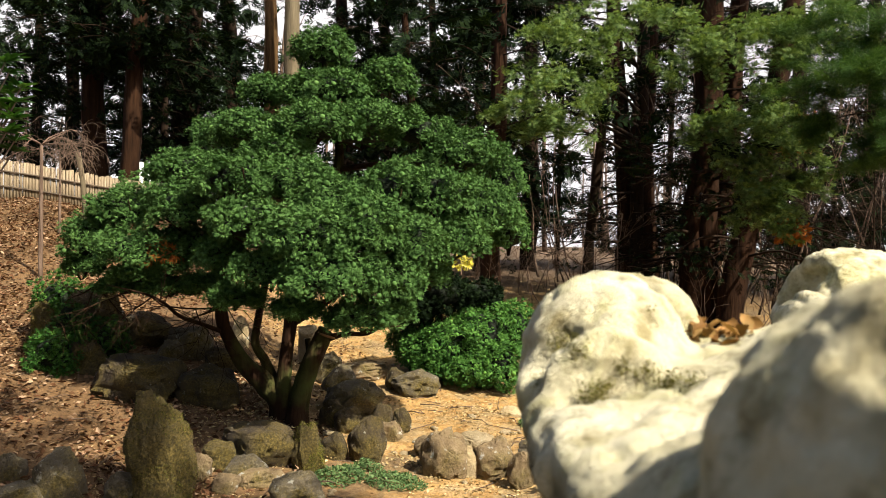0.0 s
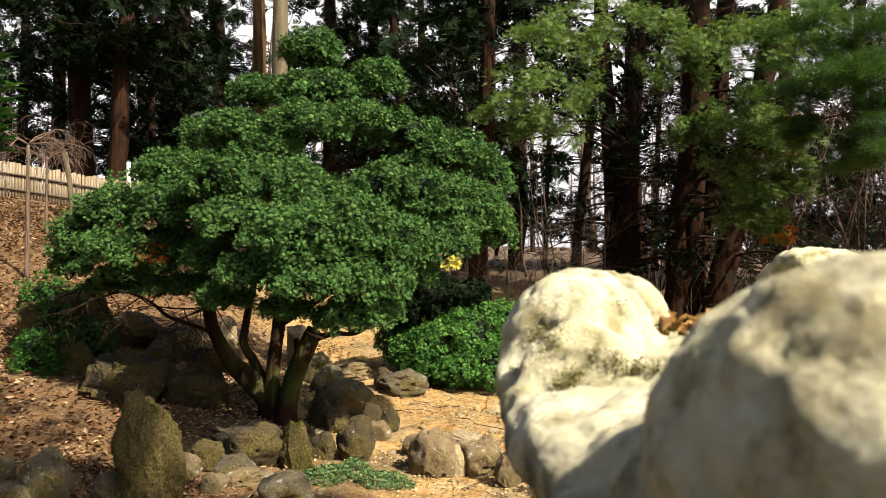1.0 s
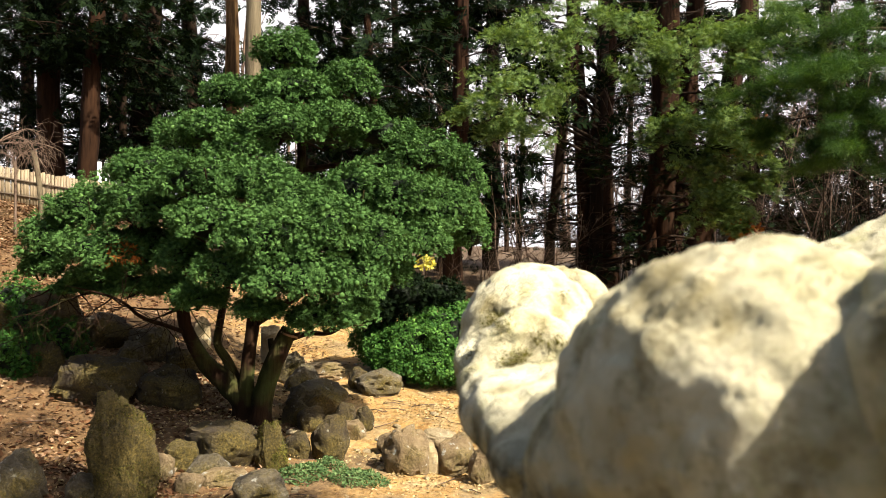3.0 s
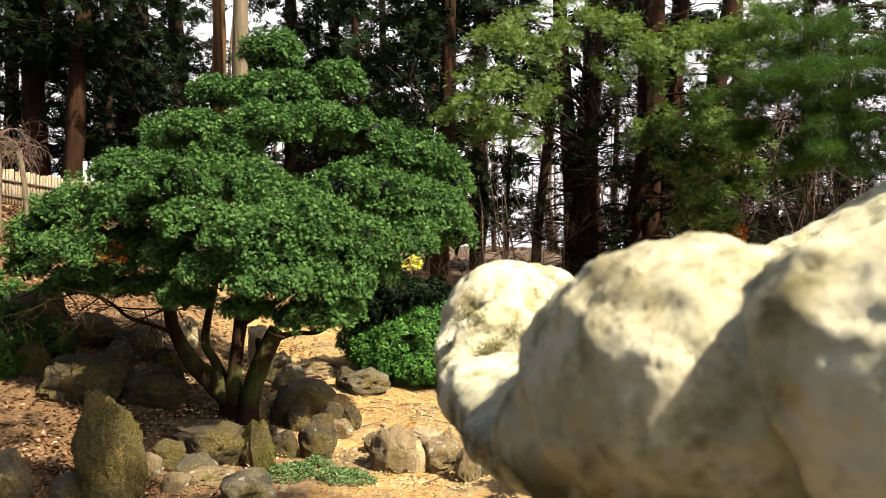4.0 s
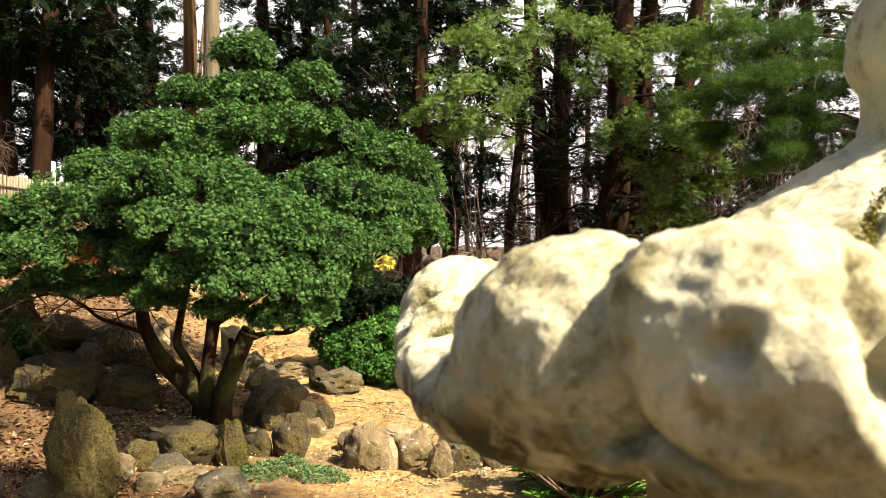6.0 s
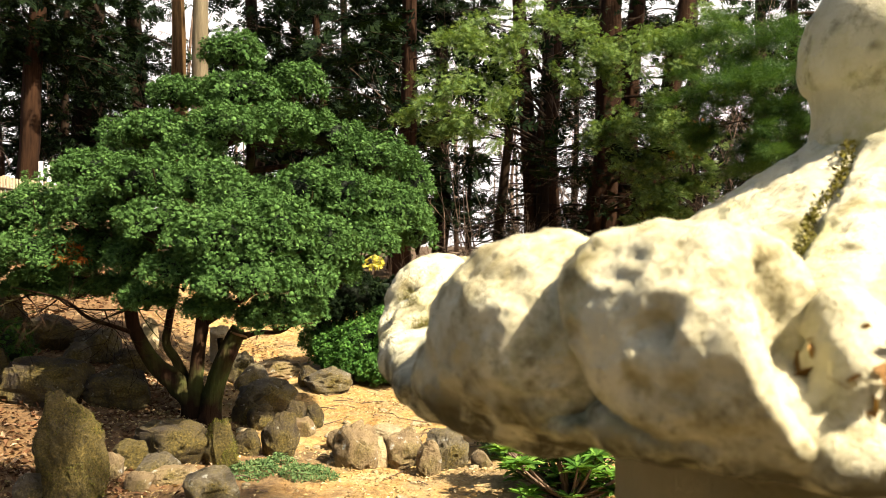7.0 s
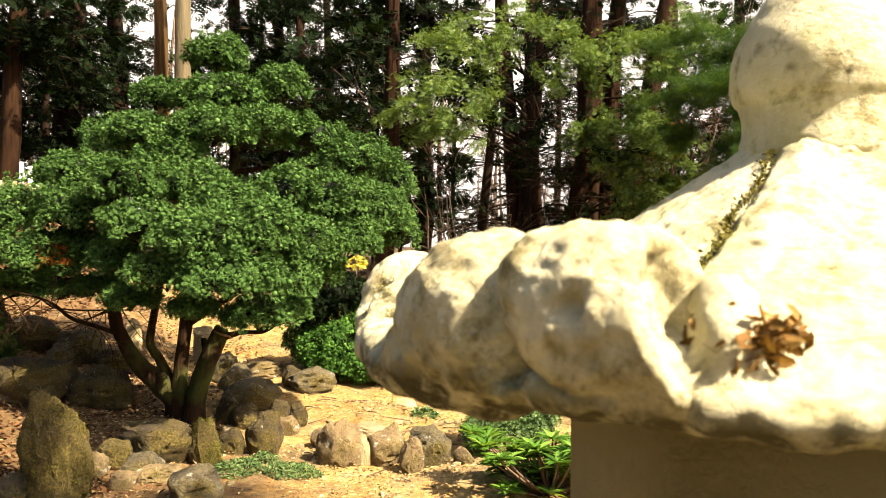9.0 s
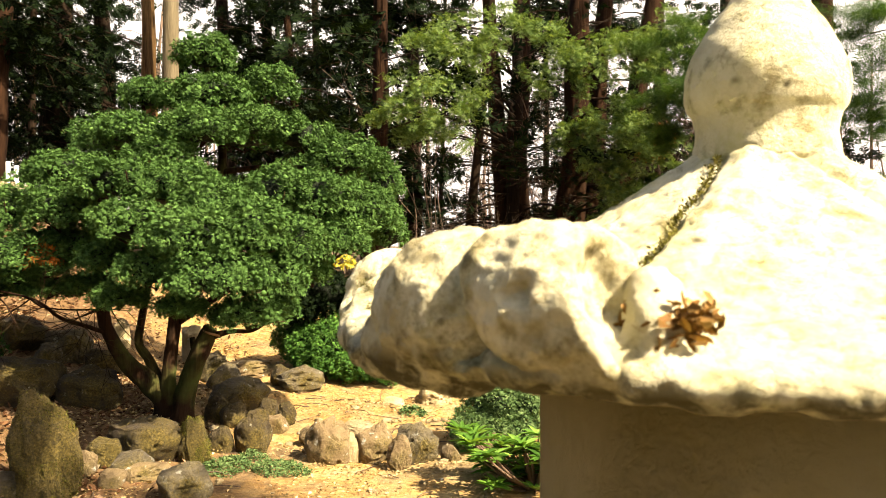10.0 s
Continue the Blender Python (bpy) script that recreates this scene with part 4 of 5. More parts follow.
def cypress():
    root = empty_at("cypress_tree", -1.29, 6.94, 0.02)
    made = []
    for i, s in enumerate(STEMS):
        s = [(*q[:3], q[3] * 0.74) for q in s]
        v, f = tube(s, 14 if i < 4 else 8, 5, 0.09 if i < 4 else 0.05, i, 0.25 if i in (0, 2, 3) else 0)
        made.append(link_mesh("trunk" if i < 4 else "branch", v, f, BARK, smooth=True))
    tw = []
    for bx, by, bz in ((-2.0, 6.5, 1.18), (-2.35, 6.45, 1.28), (-2.6, 6.45, 1.3), (-1.75, 6.55, 1.2), (-2.9, 6.6, 1.36)):
        for k in range(3):
            branches(rng, (bx, by, bz), (rng.normal() * 0.8 - 0.5, rng.normal() * 0.6 - 0.2, -0.35), 0.4, 0.008, 2, tw, 0.05, 0.7)
    made.append(tagged(link_mesh("dead_twig", *merge(tw), BARK), kind="stuff"))
    cut = tube([(-0.94, 6.83, 0.925, 0.088), (-0.935, 6.83, 0.94, 0.085)], 14, 2, 0.05, 3)
    made.append(link_mesh("cut_stump", *cut, CUT_WOOD, label="fresh orange cut face of a sawn stem"))
    for tier in (CROWN_TOP, CROWN_UPPER, CROWN_MIDDLE, CROWN_LOWER, CROWN_SKIRT, CROWN_BACK):
        for x, y, z, rx, ry, rz in tier:
            grow = 1.06
            rx, ry, rz = rx * grow, ry * grow, rz * 1.08
            n = int(np.clip(275 * (rx * rz + rx * ry) / 0.3, 115, 290))
            if tier is CROWN_BACK:
                n //= 2
            v, f = cushion(rng, (x, y, z), (rx - 0.045, ry - 0.045, rz - 0.035), n, 0.027, -0.55, per=30, tuft=0.056, lumps=0.34)
            made.append(link_mesh("foliage_pad", v, f, CYPRESS))
            # solid near-black core: its colour stands in for shade between the tufts
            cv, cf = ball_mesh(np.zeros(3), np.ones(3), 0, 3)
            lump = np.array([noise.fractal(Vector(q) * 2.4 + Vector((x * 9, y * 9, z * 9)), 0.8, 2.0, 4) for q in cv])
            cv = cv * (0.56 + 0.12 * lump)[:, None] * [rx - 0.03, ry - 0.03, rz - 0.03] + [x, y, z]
            made.append(link_mesh("inner_foliage", cv, cf, CORE_SHADE, smooth=True, label="near-black core that paints the shade inside a clipped cushion"))
            # bare twigs inside the cushion
            tw = []
            for k in range(3):
                e = np.array([x, y, z]) + rng.normal(size=3) * [rx * 0.4, ry * 0.4, rz * 0.3]
                b = np.array([x, y, z - rz * 0.75])
                tw.append(tube([(*b, 0.012), (*(b * 0.5 + e * 0.5 + rng.normal(size=3) * 0.03), 0.008), (*e, 0.004)], 4, 1))
            made.append(tagged(link_mesh("twig", *merge(tw), BARK), kind="stuff"))
    rebase(made, root)
    return tagged(root, "cloud-pruned evergreen cypress with layered green cushions and dark stems", "tree")


cypress()

# ---------------- shrubs ----------------
SHRUB = [
    (0.869, 9.001, 0.811, 0.343, 0.303),
    (0.498, 8.799, 0.75, 0.387, 0.348),
    (0.177, 8.697, 0.631, 0.357, 0.293),
    (-0.134, 8.896, 0.538, 0.326, 0.274),
    (0.713, 8.601, 0.428, 0.302, 0.264),
    (0.367, 8.599, 0.393, 0.315, 0.214),
    (0.019, 8.697, 0.406, 0.306, 0.178),
    (-0.287, 9.095, 0.644, 0.267, 0.227),
    (0.663, 9.4, 0.687, 0.413, 0.344),
    (0.181, 9.397, 0.613, 0.413, 0.317),
]
DARK_SHRUB = [
    (0.042, 8.895, 1.191, 0.391, 0.222),
    (0.441, 9.098, 1.184, 0.333, 0.173),
    (-0.217, 8.894, 1.059, 0.326, 0.222),
]


def bush(name, lobes, mat, label, count, size, shape=FAN):
    x, y = np.mean([l[0] for l in lobes]), np.mean([l[1] for l in lobes])
    z = float(ground_height(x, y))
    root = empty_at(name, x, y, z)
    made = []
    for l in lobes:
        v, f = cushion(rng, l[:3], (l[3], l[3] * 0.9, l[4]), count // 14, size * 0.6, -0.9, 26, 0.06, shape, 0.38)
        made.append(link_mesh("foliage_pad", v, f, mat))
        # core of the lobe, coloured as dark as its inner shade
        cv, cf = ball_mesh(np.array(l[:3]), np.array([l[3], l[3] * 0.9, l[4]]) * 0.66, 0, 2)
        made.append(link_mesh("inner_foliage", cv, cf, CORE_SHADE, smooth=True))
        made.append(link_mesh("stem", *tube([(x + rng.normal() * 0.05, y, z - 0.05, 0.02), ((x + l[0]) / 2, (y + l[1]) / 2, (z + l[2]) / 2, 0.014), (*l[:3], 0.006)], 6, 3), BARK))
    rebase(made, root)
    return tagged(root, label, "shrub")


bush("shrub", SHRUB, SHRUB_LEAF, "low rounded evergreen shrub with bright green tips on the bank", 2900, 0.05, FROND)
bush("shrub", DARK_SHRUB, SHADED_LEAF, "evergreen shrub behind the cypress, deep shade put into its colour", 1500, 0.08, FROND)

bush("shrub", [(-3.45, 7.45, 0.95, 0.3, 0.34), (-3.15, 7.35, 0.78, 0.24, 0.26), (-3.75, 7.7, 1.12, 0.3, 0.34), (-3.45, 7.0, 0.72, 0.25, 0.22)], EVERGREEN_LEAF, "dark creeping evergreen over the shaded rocks", 1100, 0.06, FROND)

# ---------------- rocks ----------------
ROCKS_FRONT = [
    (-1.748, 5.088, 0.019, 0.463, 0.755, 'moss'),
    (-2.393, 5.065, 0.02, 0.339, 0.369, 'grey'),
    (-1.98, 5.067, 0.024, 0.258, 0.206, 'grey'),
    (-2.61, 5.003, 0.02, 0.346, 0.171, 'grey'),
    (-2.844, 5.282, 0.097, 0.193, 0.193, 'grey'),
    (-1.278, 5.851, 0.063, 0.554, 0.328, 'dark'),
    (-1.334, 5.55, 0.049, 0.323, 0.162, 'grey'),
    (-1.619, 5.429, 0.066, 0.198, 0.198, 'tan'),
    (-0.913, 5.793, 0.015, 0.245, 0.405, 'moss'),
    (-1.546, 5.689, 0.08, 0.274, 0.207, 'moss'),
    (-1.223, 5.511, 0.038, 0.381, 0.104, 'tan'),
    (-0.859, 5.073, -0.003, 0.35, 0.229, 'grey'),
    (-1.38, 5.29, 0.034, 0.193, 0.123, 'tan'),
    (-0.917, 7.093, 0.04, 0.259, 0.285, 'dark'),
    (-0.746, 6.974, 0.019, 0.306, 0.255, 'dark'),
    (-0.511, 6.195, -0.007, 0.307, 0.375, 'dark'),
    (-0.479, 7.015, 0.022, 0.215, 0.282, 'dark'),
    (-0.291, 7.036, 0.019, 0.175, 0.236, 'dark'),
    (-0.785, 6.213, -0.002, 0.227, 0.227, 'dark'),
]
ROCKS_BANK = [
    (-0.793, 7.693, 0.081, 0.591, 0.315, 'grey'),
    (-0.218, 8.336, 0.122, 0.513, 0.275, 'grey'),
    (-0.874, 9.012, 0.225, 0.594, 0.172, 'tan'),
    (0.1, 5.858, -0.01, 0.36, 0.36, 'tan'),
    (0.364, 6.68, 0.004, 0.302, 0.132, 'pale'),
    (0.301, 5.859, -0.008, 0.102, 0.23, 'pale'),
    (0.475, 5.92, -0.007, 0.33, 0.29, 'tan'),
    (0.66, 5.66, -0.01, 0.19, 0.25, 'tan'),
    (-0.444, 8.515, 0.148, 0.212, 0.249, 'dark'),
    (-0.045, 6.497, -0.001, 0.19, 0.142, 'tan'),
    (-1.047, 8.372, 0.168, 0.368, 0.276, 'grey'),
    (-0.383, 6.896, 0.016, 0.232, 0.151, 'tan'),
]
ROCKS_SHADE = [
    (-3.698, 7.536, 0.652, 0.497, 0.525, 'moss'),
    (-3.301, 7.519, 0.576, 0.606, 0.744, 'dark'),
    (-3.151, 8.319, 0.669, 0.513, 0.342, 'dark'),
    (-2.592, 8.203, 0.544, 0.433, 0.331, 'grey'),
    (-2.694, 6.922, 0.39, 0.81, 0.355, 'dark'),
    (-2.041, 7.026, 0.29, 0.54, 0.344, 'dark'),
    (-2.207, 8.025, 0.425, 0.353, 0.253, 'dark'),
    (-3.249, 7.179, 0.521, 0.473, 0.315, 'dark'),
    (-1.521, 9.109, 0.363, 0.267, 0.434, 'pale'),
    (-1.218, 8.671, 0.239, 0.318, 0.318, 'grey'),
    (-2.723, 7.902, 0.526, 0.29, 0.232, 'grey'),
    (-2.249, 8.824, 0.526, 0.194, 0.388, 'pale'),
]
ROCKS_SIDE = [
    (0.82, 5.80, -0.006, 0.32, 0.30, 'grey'),
    (1.086, 5.743, -0.007, 0.167, 0.134, 'tan'),
    (1.472, 5.786, -0.007, 0.252, 0.21, 'tan'),
    (0.769, 7.662, 0.036, 0.224, 0.123, 'pale'),
    (1.237, 7.804, 0.038, 0.342, 0.2, 'pale'),
    (2.27, 7.35, 0.013, 0.322, 0.161, 'tan'),
    (1.13, 7.864, 0.042, 0.207, 0.098, 'pale'),
]
ROCK_LABELS = {"moss": "moss-covered boulder on the leafy bank", "grey": "grey lichen-spotted rock bedded in the soil",
               "dark": "dark shaded rock bedded in the bank", "tan": "tan weathered rock bedded in orange soil", "pale": "pale flat-faced stone bedded in orange soil"}


def rock_shape(seed, w, d, h, sub=4, shaggy=False):
    """A boulder: a blocky ball cut by uneven planes, split along its bedding, then roughened."""
    r = np.random.default_rng(seed)
    v, f = ball_mesh(np.zeros(3), np.ones(3), 0, sub)
    p = 2.6 if shaggy else 3.0
    v = v / (np.abs(v) ** p).sum(1, keepdims=True) ** (1 / p)
    lean = np.array(Euler(r.uniform(-0.35, 0.35, 3)).to_matrix())
    v = v @ lean.T
    n = unit(r.normal(size=(11, 3)) + [0, -0.2, 0.2])
    dist = r.uniform(0.72, 1.05, 11)
    for k in range(11):
        over = np.clip(v @ n[k] - dist[k], 0, None)
        v = v - n[k] * (0.92 * over)[:, None]
    off = Vector(r.uniform(-50, 50, 3))
    out = unit(v)
    rough = np.array([noise.fractal(Vector(q) * 1.9 + off, 0.8, 2.1, 5) for q in v])
    bed = unit(np.array([r.normal() * 0.3, r.normal() * 0.3, 1.0]))
    split = np.array([abs(noise.noise(Vector((q @ bed * 3.2, q[0] * 0.7, q[1] * 0.7)) + off)) for q in v])
    v = v + out * ((0.2 if shaggy else 0.11) * rough - (0.0 if shaggy else 0.16) * np.clip(0.1 - split, 0, 1) / 0.1)[:, None]
    if shaggy:                                # cushions of moss
        tufts = np.array([noise.fractal(Vector(q) * 9.0 + off, 0.6, 2.1, 4) for q in v])
        v = v * (1 + 0.05 * tufts)[:, None]
    v = v - (v.max(0) + v.min(0)) / 2
    v = turn_z(v, r.uniform(-25, 25))
    return v / (v.max(0) - v.min(0)) * [w, d, h], f


def rocks(rows, seed):
    for i, (x, y, z, w, h, kind) in enumerate(rows):
        sink = 0.22 * h + 0.04
        v, f = rock_shape(seed + i, w * 1.05, w * (0.85 if h < w * 1.2 else 0.7), h + sink, (5 if kind == "moss" and h > 0.5 else 4) if w * h > 0.03 else 3, kind == "moss")
        name = "boulder" if kind == "moss" else "rock"
        ob = link_mesh(name, v, f, STONES[kind], smooth=True)
        ob.location = (x, y, z - sink + (h + sink) / 2)
        ob.data.set_sharp_from_angle(angle=radians(32))
        tagged(ob, ROCK_LABELS[kind], "rock", "rocks of the bank")
        if kind == "moss" and h > 0.3:        # shaggy moss that hangs down its sides
            r = np.random.default_rng(seed + i)
            pick = r.integers(0, len(f), 5000)
            at = v[f[pick]].mean(1) + r.normal(size=(5000, 3)) * 0.006
            patchy = np.array([noise.noise(Vector(q) * 5.0) for q in at])
            at = at[patchy > -0.15]
            n = len(at)
            fv, ff = strew(CRISP, at, unit(unit(at) * 0.6 + r.normal(size=(n, 3)) * 0.4 - [0, 0, 0.6]), unit(unit(at) + r.normal(size=(n, 3)) * 0.3), r.uniform(0.007, 0.016, n))
            tagged(link_mesh("moss", fv, ff, BOULDER_MOSS, ob), kind="stuff")


rocks(ROCKS_FRONT, 100)
rocks(ROCKS_BANK, 200)
rocks(ROCKS_SHADE, 300)
rocks(ROCKS_SIDE, 400)

# loose small stones
pebbles = []
for i in range(300):
    x, y = rng.uniform(-2.2, 3.0), rng.uniform(4.9, 9.5)
    if i % 3 == 0:
        x, y = rng.uniform(-1.0, 1.6), rng.uniform(5.2, 7.2)
    s = 0.012 + 0.05 * rng.uniform(0, 1) ** 3
    v, f = ball_mesh(np.zeros(3), np.array([s, s * rng.uniform(0.6, 1), s * rng.uniform(0.3, 0.55)]), rng.uniform(0, 180), 1)
    v = v * (1 + rng.normal(size=(len(v), 1)) * 0.2) + [x, y, float(ground_height(x, y)) + s * 0.2]
    pebbles.append((v, f))
tagged(link_mesh("pebbles", *merge(pebbles), STONES["pale"]), "small pale stones scattered over the soil", "stones", kind="stuff")

# fallen twigs on the bank
sticks = []
for i in range(240):
    x, y = rng.uniform(-3.5, 3.0), rng.uniform(4.9, 10.5)
    a, ln = rng.uniform(0, 6.28), rng.uniform(0.08, 0.35)
    z = float(ground_height(x, y)) + 0.012
    x2, y2 = x + ln * math.cos(a), y + ln * math.sin(a)
    sticks.append(tube([(x, y, z, 0.005), ((x + x2) / 2 + rng.normal() * 0.015, (y + y2) / 2, z + 0.012, 0.004), (x2, y2, float(ground_height(x2, y2)) + 0.012, 0.002)], 4, 1))
tagged(link_mesh("fallen_twigs", *merge(sticks), TWIG), "thin dry twigs fallen on the soil", "twigs", kind="stuff")

# leaf litter
def litter(name, count, xr, yr, size, keep, label, mat):
    x, y = rng.uniform(*xr, count), rng.uniform(*yr, count)
    ok = keep(x, y) > rng.uniform(0, 1, count)
    x, y = x[ok], y[ok]
    n = len(x)
    p = np.stack([x, y, ground_height(x, y) + rng.uniform(0.0, 0.025, n)], 1)
    g = unit(rng.normal(size=(n, 3)) * [1, 1, 0.3])
    fc = unit(rng.normal(size=(n, 3)) * 0.45 + [0, 0, 1])
    v, f = strew(CRISP, p, g, fc, size * rng.uniform(0.5, 1.25, n))
    return tagged(link_mesh(name, v, f, mat), label, "dry leaves", kind="stuff")


litter("leaf_litter", 80000, (-9, -0.9), (4.6, 15), 0.058,
       lambda x, y: np.where(x > 1.6 - 0.42 * y, 0.25, 1.0) * np.clip(0.4 + 0.6 * np.sin(1.9 * x + 1.1 * y) * np.sin(1.3 * y - 0.8 * x) + np.where(x < -0.45 * y + 0.9, 0.5, 0.0), 0.12, 1),
       "thick brown and tan leaf litter on the slope", LITTER)
litter("leaf_litter", 70000, (-2.6, 4.5), (4.8, 14), 0.032,
       lambda x, y: np.clip(0.4 + 0.5 * np.sin(2.3 * x + 1.7 * y) * np.sin(1.9 * y - 1.1 * x), 0.05, 0.8),
       "scattered pale dry leaves on orange soil", STRAW)

# ---------------- low plants ----------------


def cover(name, x, y, r, count, size, label, mat=COVER_LEAF, shape=LEAF, height=0.08):
    a, d = rng.uniform(0, 6.28, count), r * np.sqrt(rng.uniform(0, 1, count))
    px, py = x + d * np.cos(a), y + d * np.sin(a) * 0.8
    h = height * (1 - (d / r) ** 2 * 0.7) * rng.uniform(0.2, 1, count)
    p = np.stack([px, py, ground_height(px, py) + h], 1)
    g = unit(rng.normal(size=(count, 3)) * [1, 1, 0.5] + [0, 0, 0.35])
    fc = unit(rng.normal(size=(count, 3)) * 0.5 + [0, -0.2, 1])
    v, f = strew(shape, p, g, fc, size * rng.uniform(0.6, 1.2, count))
    return tagged(link_mesh(name, v, f, mat), label, "ground cover", "low plants on the bank")


cover("ground_cover", -0.66, 5.63, 0.2, 1100, 0.027, "low grey-green ground cover plant on the soil")
cover("ground_cover", -0.24, 5.58, 0.22, 1200, 0.027, "low grey-green ground cover plant on the soil")
cover("ground_cover", -0.47, 5.85, 0.12, 400, 0.027, "low grey-green ground cover plant on the soil")
cover("ground_cover", 0.95, 7.3, 0.14, 240, 0.045, "small green tuft on the orange soil")


def rosette_plant(name, x, y, heads, label, leaf=RHODO_LEAF, category="shrub"):
    """Broad-leaved evergreen: stems that each carry whorls of long leaves."""
    z = float(ground_height(x, y))
    root = empty_at(name, x, y, z)
    made = []
    for hx, hy, hz, s in heads:
        made.append(link_mesh("stem", *tube([(x, y, z - 0.03, 0.012), (x + hx * 0.6, y + hy * 0.6, z + hz * 0.5, 0.009), (x + hx, y + hy, z + hz, 0.006)], 6, 3), TWIG))
        k = 13
        a = np.arange(k) * 2.4 + rng.uniform(0, 6)
        g = np.stack([np.cos(a), np.sin(a), rng.uniform(0.0, 0.75, k)], 1)
        v, f = strew((LEAF[0] * [0.62, 1, 1], LEAF[1]), np.tile([x + hx, y + hy, z + hz], (k, 1)), g, unit(np.array([[0, 0, 1.0]]) + 0.15 * rng.normal(size=(k, 3))), s * rng.uniform(0.75, 1.15, k))
        made.append(link_mesh("leaf_whorl", v, f, leaf))
    rebase(made, root)
    return tagged(root, label, category)


rosette_plant("broadleaf_plant", 1.55, 4.9, [(rng.uniform(-0.5, 0.5), rng.uniform(-0.35, 0.4), rng.uniform(0.04, 0.36), rng.uniform(0.10, 0.16)) for _ in range(70)],
              "bright green broad-leaved evergreen plant with leaf whorls")
bush("shrub", [(1.52, 6.10, 0.40, 0.26, 0.22), (1.34, 6.0, 0.22, 0.22, 0.17), (1.72, 6.1, 0.30, 0.24, 0.22), (1.55, 5.95, 0.16, 0.25, 0.15)], COVER_LEAF, "small grey-green dense shrub among the stones", 3000, 0.040, FROND)

# leaves of a broad-leaved tree that hang into the clearing
rosette_plant("broadleaf_tree", -5.2, 6.2, [(rng.uniform(0.7, 1.72), rng.uniform(0.1, 0.7), rng.uniform(2.05, 2.8), rng.uniform(0.13, 0.2)) for _ in range(44)],
              "broad-leaved evergreen tree with dark drooping leaves", EVERGREEN_LEAF, "tree")

# ---------------- bamboo fence ----------------
def fence():
    root = empty_at("bamboo_fence", -8.1, 14.05, float(ground_height(-8.1, 14.05)))
    made = []
    a, b = np.array([-10.6, 12.9]), np.array([-5.6, 15.4])
    n = 110
    for i in range(n):
        p = a + (b - a) * i / (n - 1)
        g = float(ground_height(*p))
        z0 = np.interp(p[0], [-10.6, -8.1, -6.35], [2.70, 2.62, 2.55])
        top = np.interp(p[0], [-10.6, -8.1, -6.35, -5.6], [3.32, 3.30, 3.04, 2.95]) + rng.normal() * 0.012
        v, f = tube([(p[0], p[1], min(g, z0) - 0.1, 0.028), (p[0] + rng.normal() * 0.006, p[1], top, 0.026)], 7, 2, 0.03, i)
        made.append(link_mesh("bamboo_cane", v, f, BAMBOO, smooth=True))
    for drop in (0.22, 0.5):
        rail = [(*(a + (b - a) * s), np.interp((a + (b - a) * s)[0], [-10.6, -8.1, -6.35, -5.6], [3.32, 3.30, 3.04, 2.95]) - drop, 0.02) for s in (0, 0.3, 0.5, 0.85, 1)]
        v, f = tube(rail, 6, 4)
        made.append(link_mesh("rail", v - [0, 0.05, 0], f, BAMBOO_TIE))
    rebase(made, root)
    return tagged(root, "low weathered tan bamboo fence at the top of the slope", "fence")


fence()

# ---------------- bare saplings ----------------
def sapling(name, x, y, height, radius, crown, label, droop=0.15, depth=3, lean=(0, 0)):
    z = float(ground_height(x, y))
    root = empty_at(name, x, y, z)
    top = (x + lean[0], y + lean[1], z + height)
    made = [link_mesh("trunk", *tube([(x, y, z - 0.1, radius * 1.2), (x + lean[0] * 0.5, y, z + height * 0.5, radius), (*top, radius * 0.7)], 8, 4, 0.05), TWIG, smooth=True)]
    tw = []
    for k in range(7):
        a = k * 0.9 + rng.uniform(0, 0.5)
        branches(rng, top, (math.cos(a), math.sin(a), 0.7), crown * rng.uniform(0.7, 1.1), radius * 0.45, depth, tw, droop)
    made.append(link_mesh("twig", *merge(tw), TWIG))
    rebase(made, root)
    return tagged(root, label, "tree")


sapling("weeping_sapling", -4.95, 9.57, 1.68, 0.026, 0.55, "bare weeping sapling with thin drooping twigs on the slope", 0.2)
sapling("bare_sapling", -5.75, 11.6, 1.1, 0.02, 0.5, "bare young tree with thin twigs beside the fence", 0.05)
sapling("bare_sapling", 2.2, 12.0, 0.9, 0.018, 0.5, "bare young tree with thin twigs behind the shrub", 0.0)
sapling("bare_sapling", 3.1, 13.5, 1.1, 0.018, 0.6, "bare young tree with thin twigs in the wood", 0.0)
stake = link_mesh("wooden_stake", *tube([(-5.78, 12.56, 1.7, 0.045), (-5.86, 12.56, 2.7, 0.042), (-5.95, 12.56, 3.24, 0.04)], 9, 3, 0.05), BARK_PALE, smooth=True)
tagged(stake, "leaning weathered wooden stake beside the fence", "stake")
for dx in (0.0, 0.16):
    pst = link_mesh("white_post", *tube([(-6.17 + dx, 15.7, 1.9, 0.04), (-6.17 + dx, 15.7, 3.44 - dx * 0.5, 0.04)], 9, 2), WHITE_PAINT, smooth=True)
    tagged(pst, "slim white painted post behind the fence", "post", "white posts")

# yellow flowering twigs behind the cypress
root = empty_at("yellow_bush", 0.30, 9.7, float(ground_height(0.30, 9.7)))
v, f = clump(rng, (0.29, 9.6, 1.52), (0.13, 0.1, 0.085), 130, 0.055, LEAF, 0.0)
bits = [link_mesh("flower_cluster", v, f, YELLOW_LEAF), link_mesh("stem", *tube([(0.3, 9.7, 0.2, 0.015), (0.29, 9.65, 0.9, 0.012), (0.29, 9.6, 1.5, 0.006)], 6, 3), TWIG)]
rebase(bits, root)
tagged(root, "small bush with bright yellow blossom", "shrub")

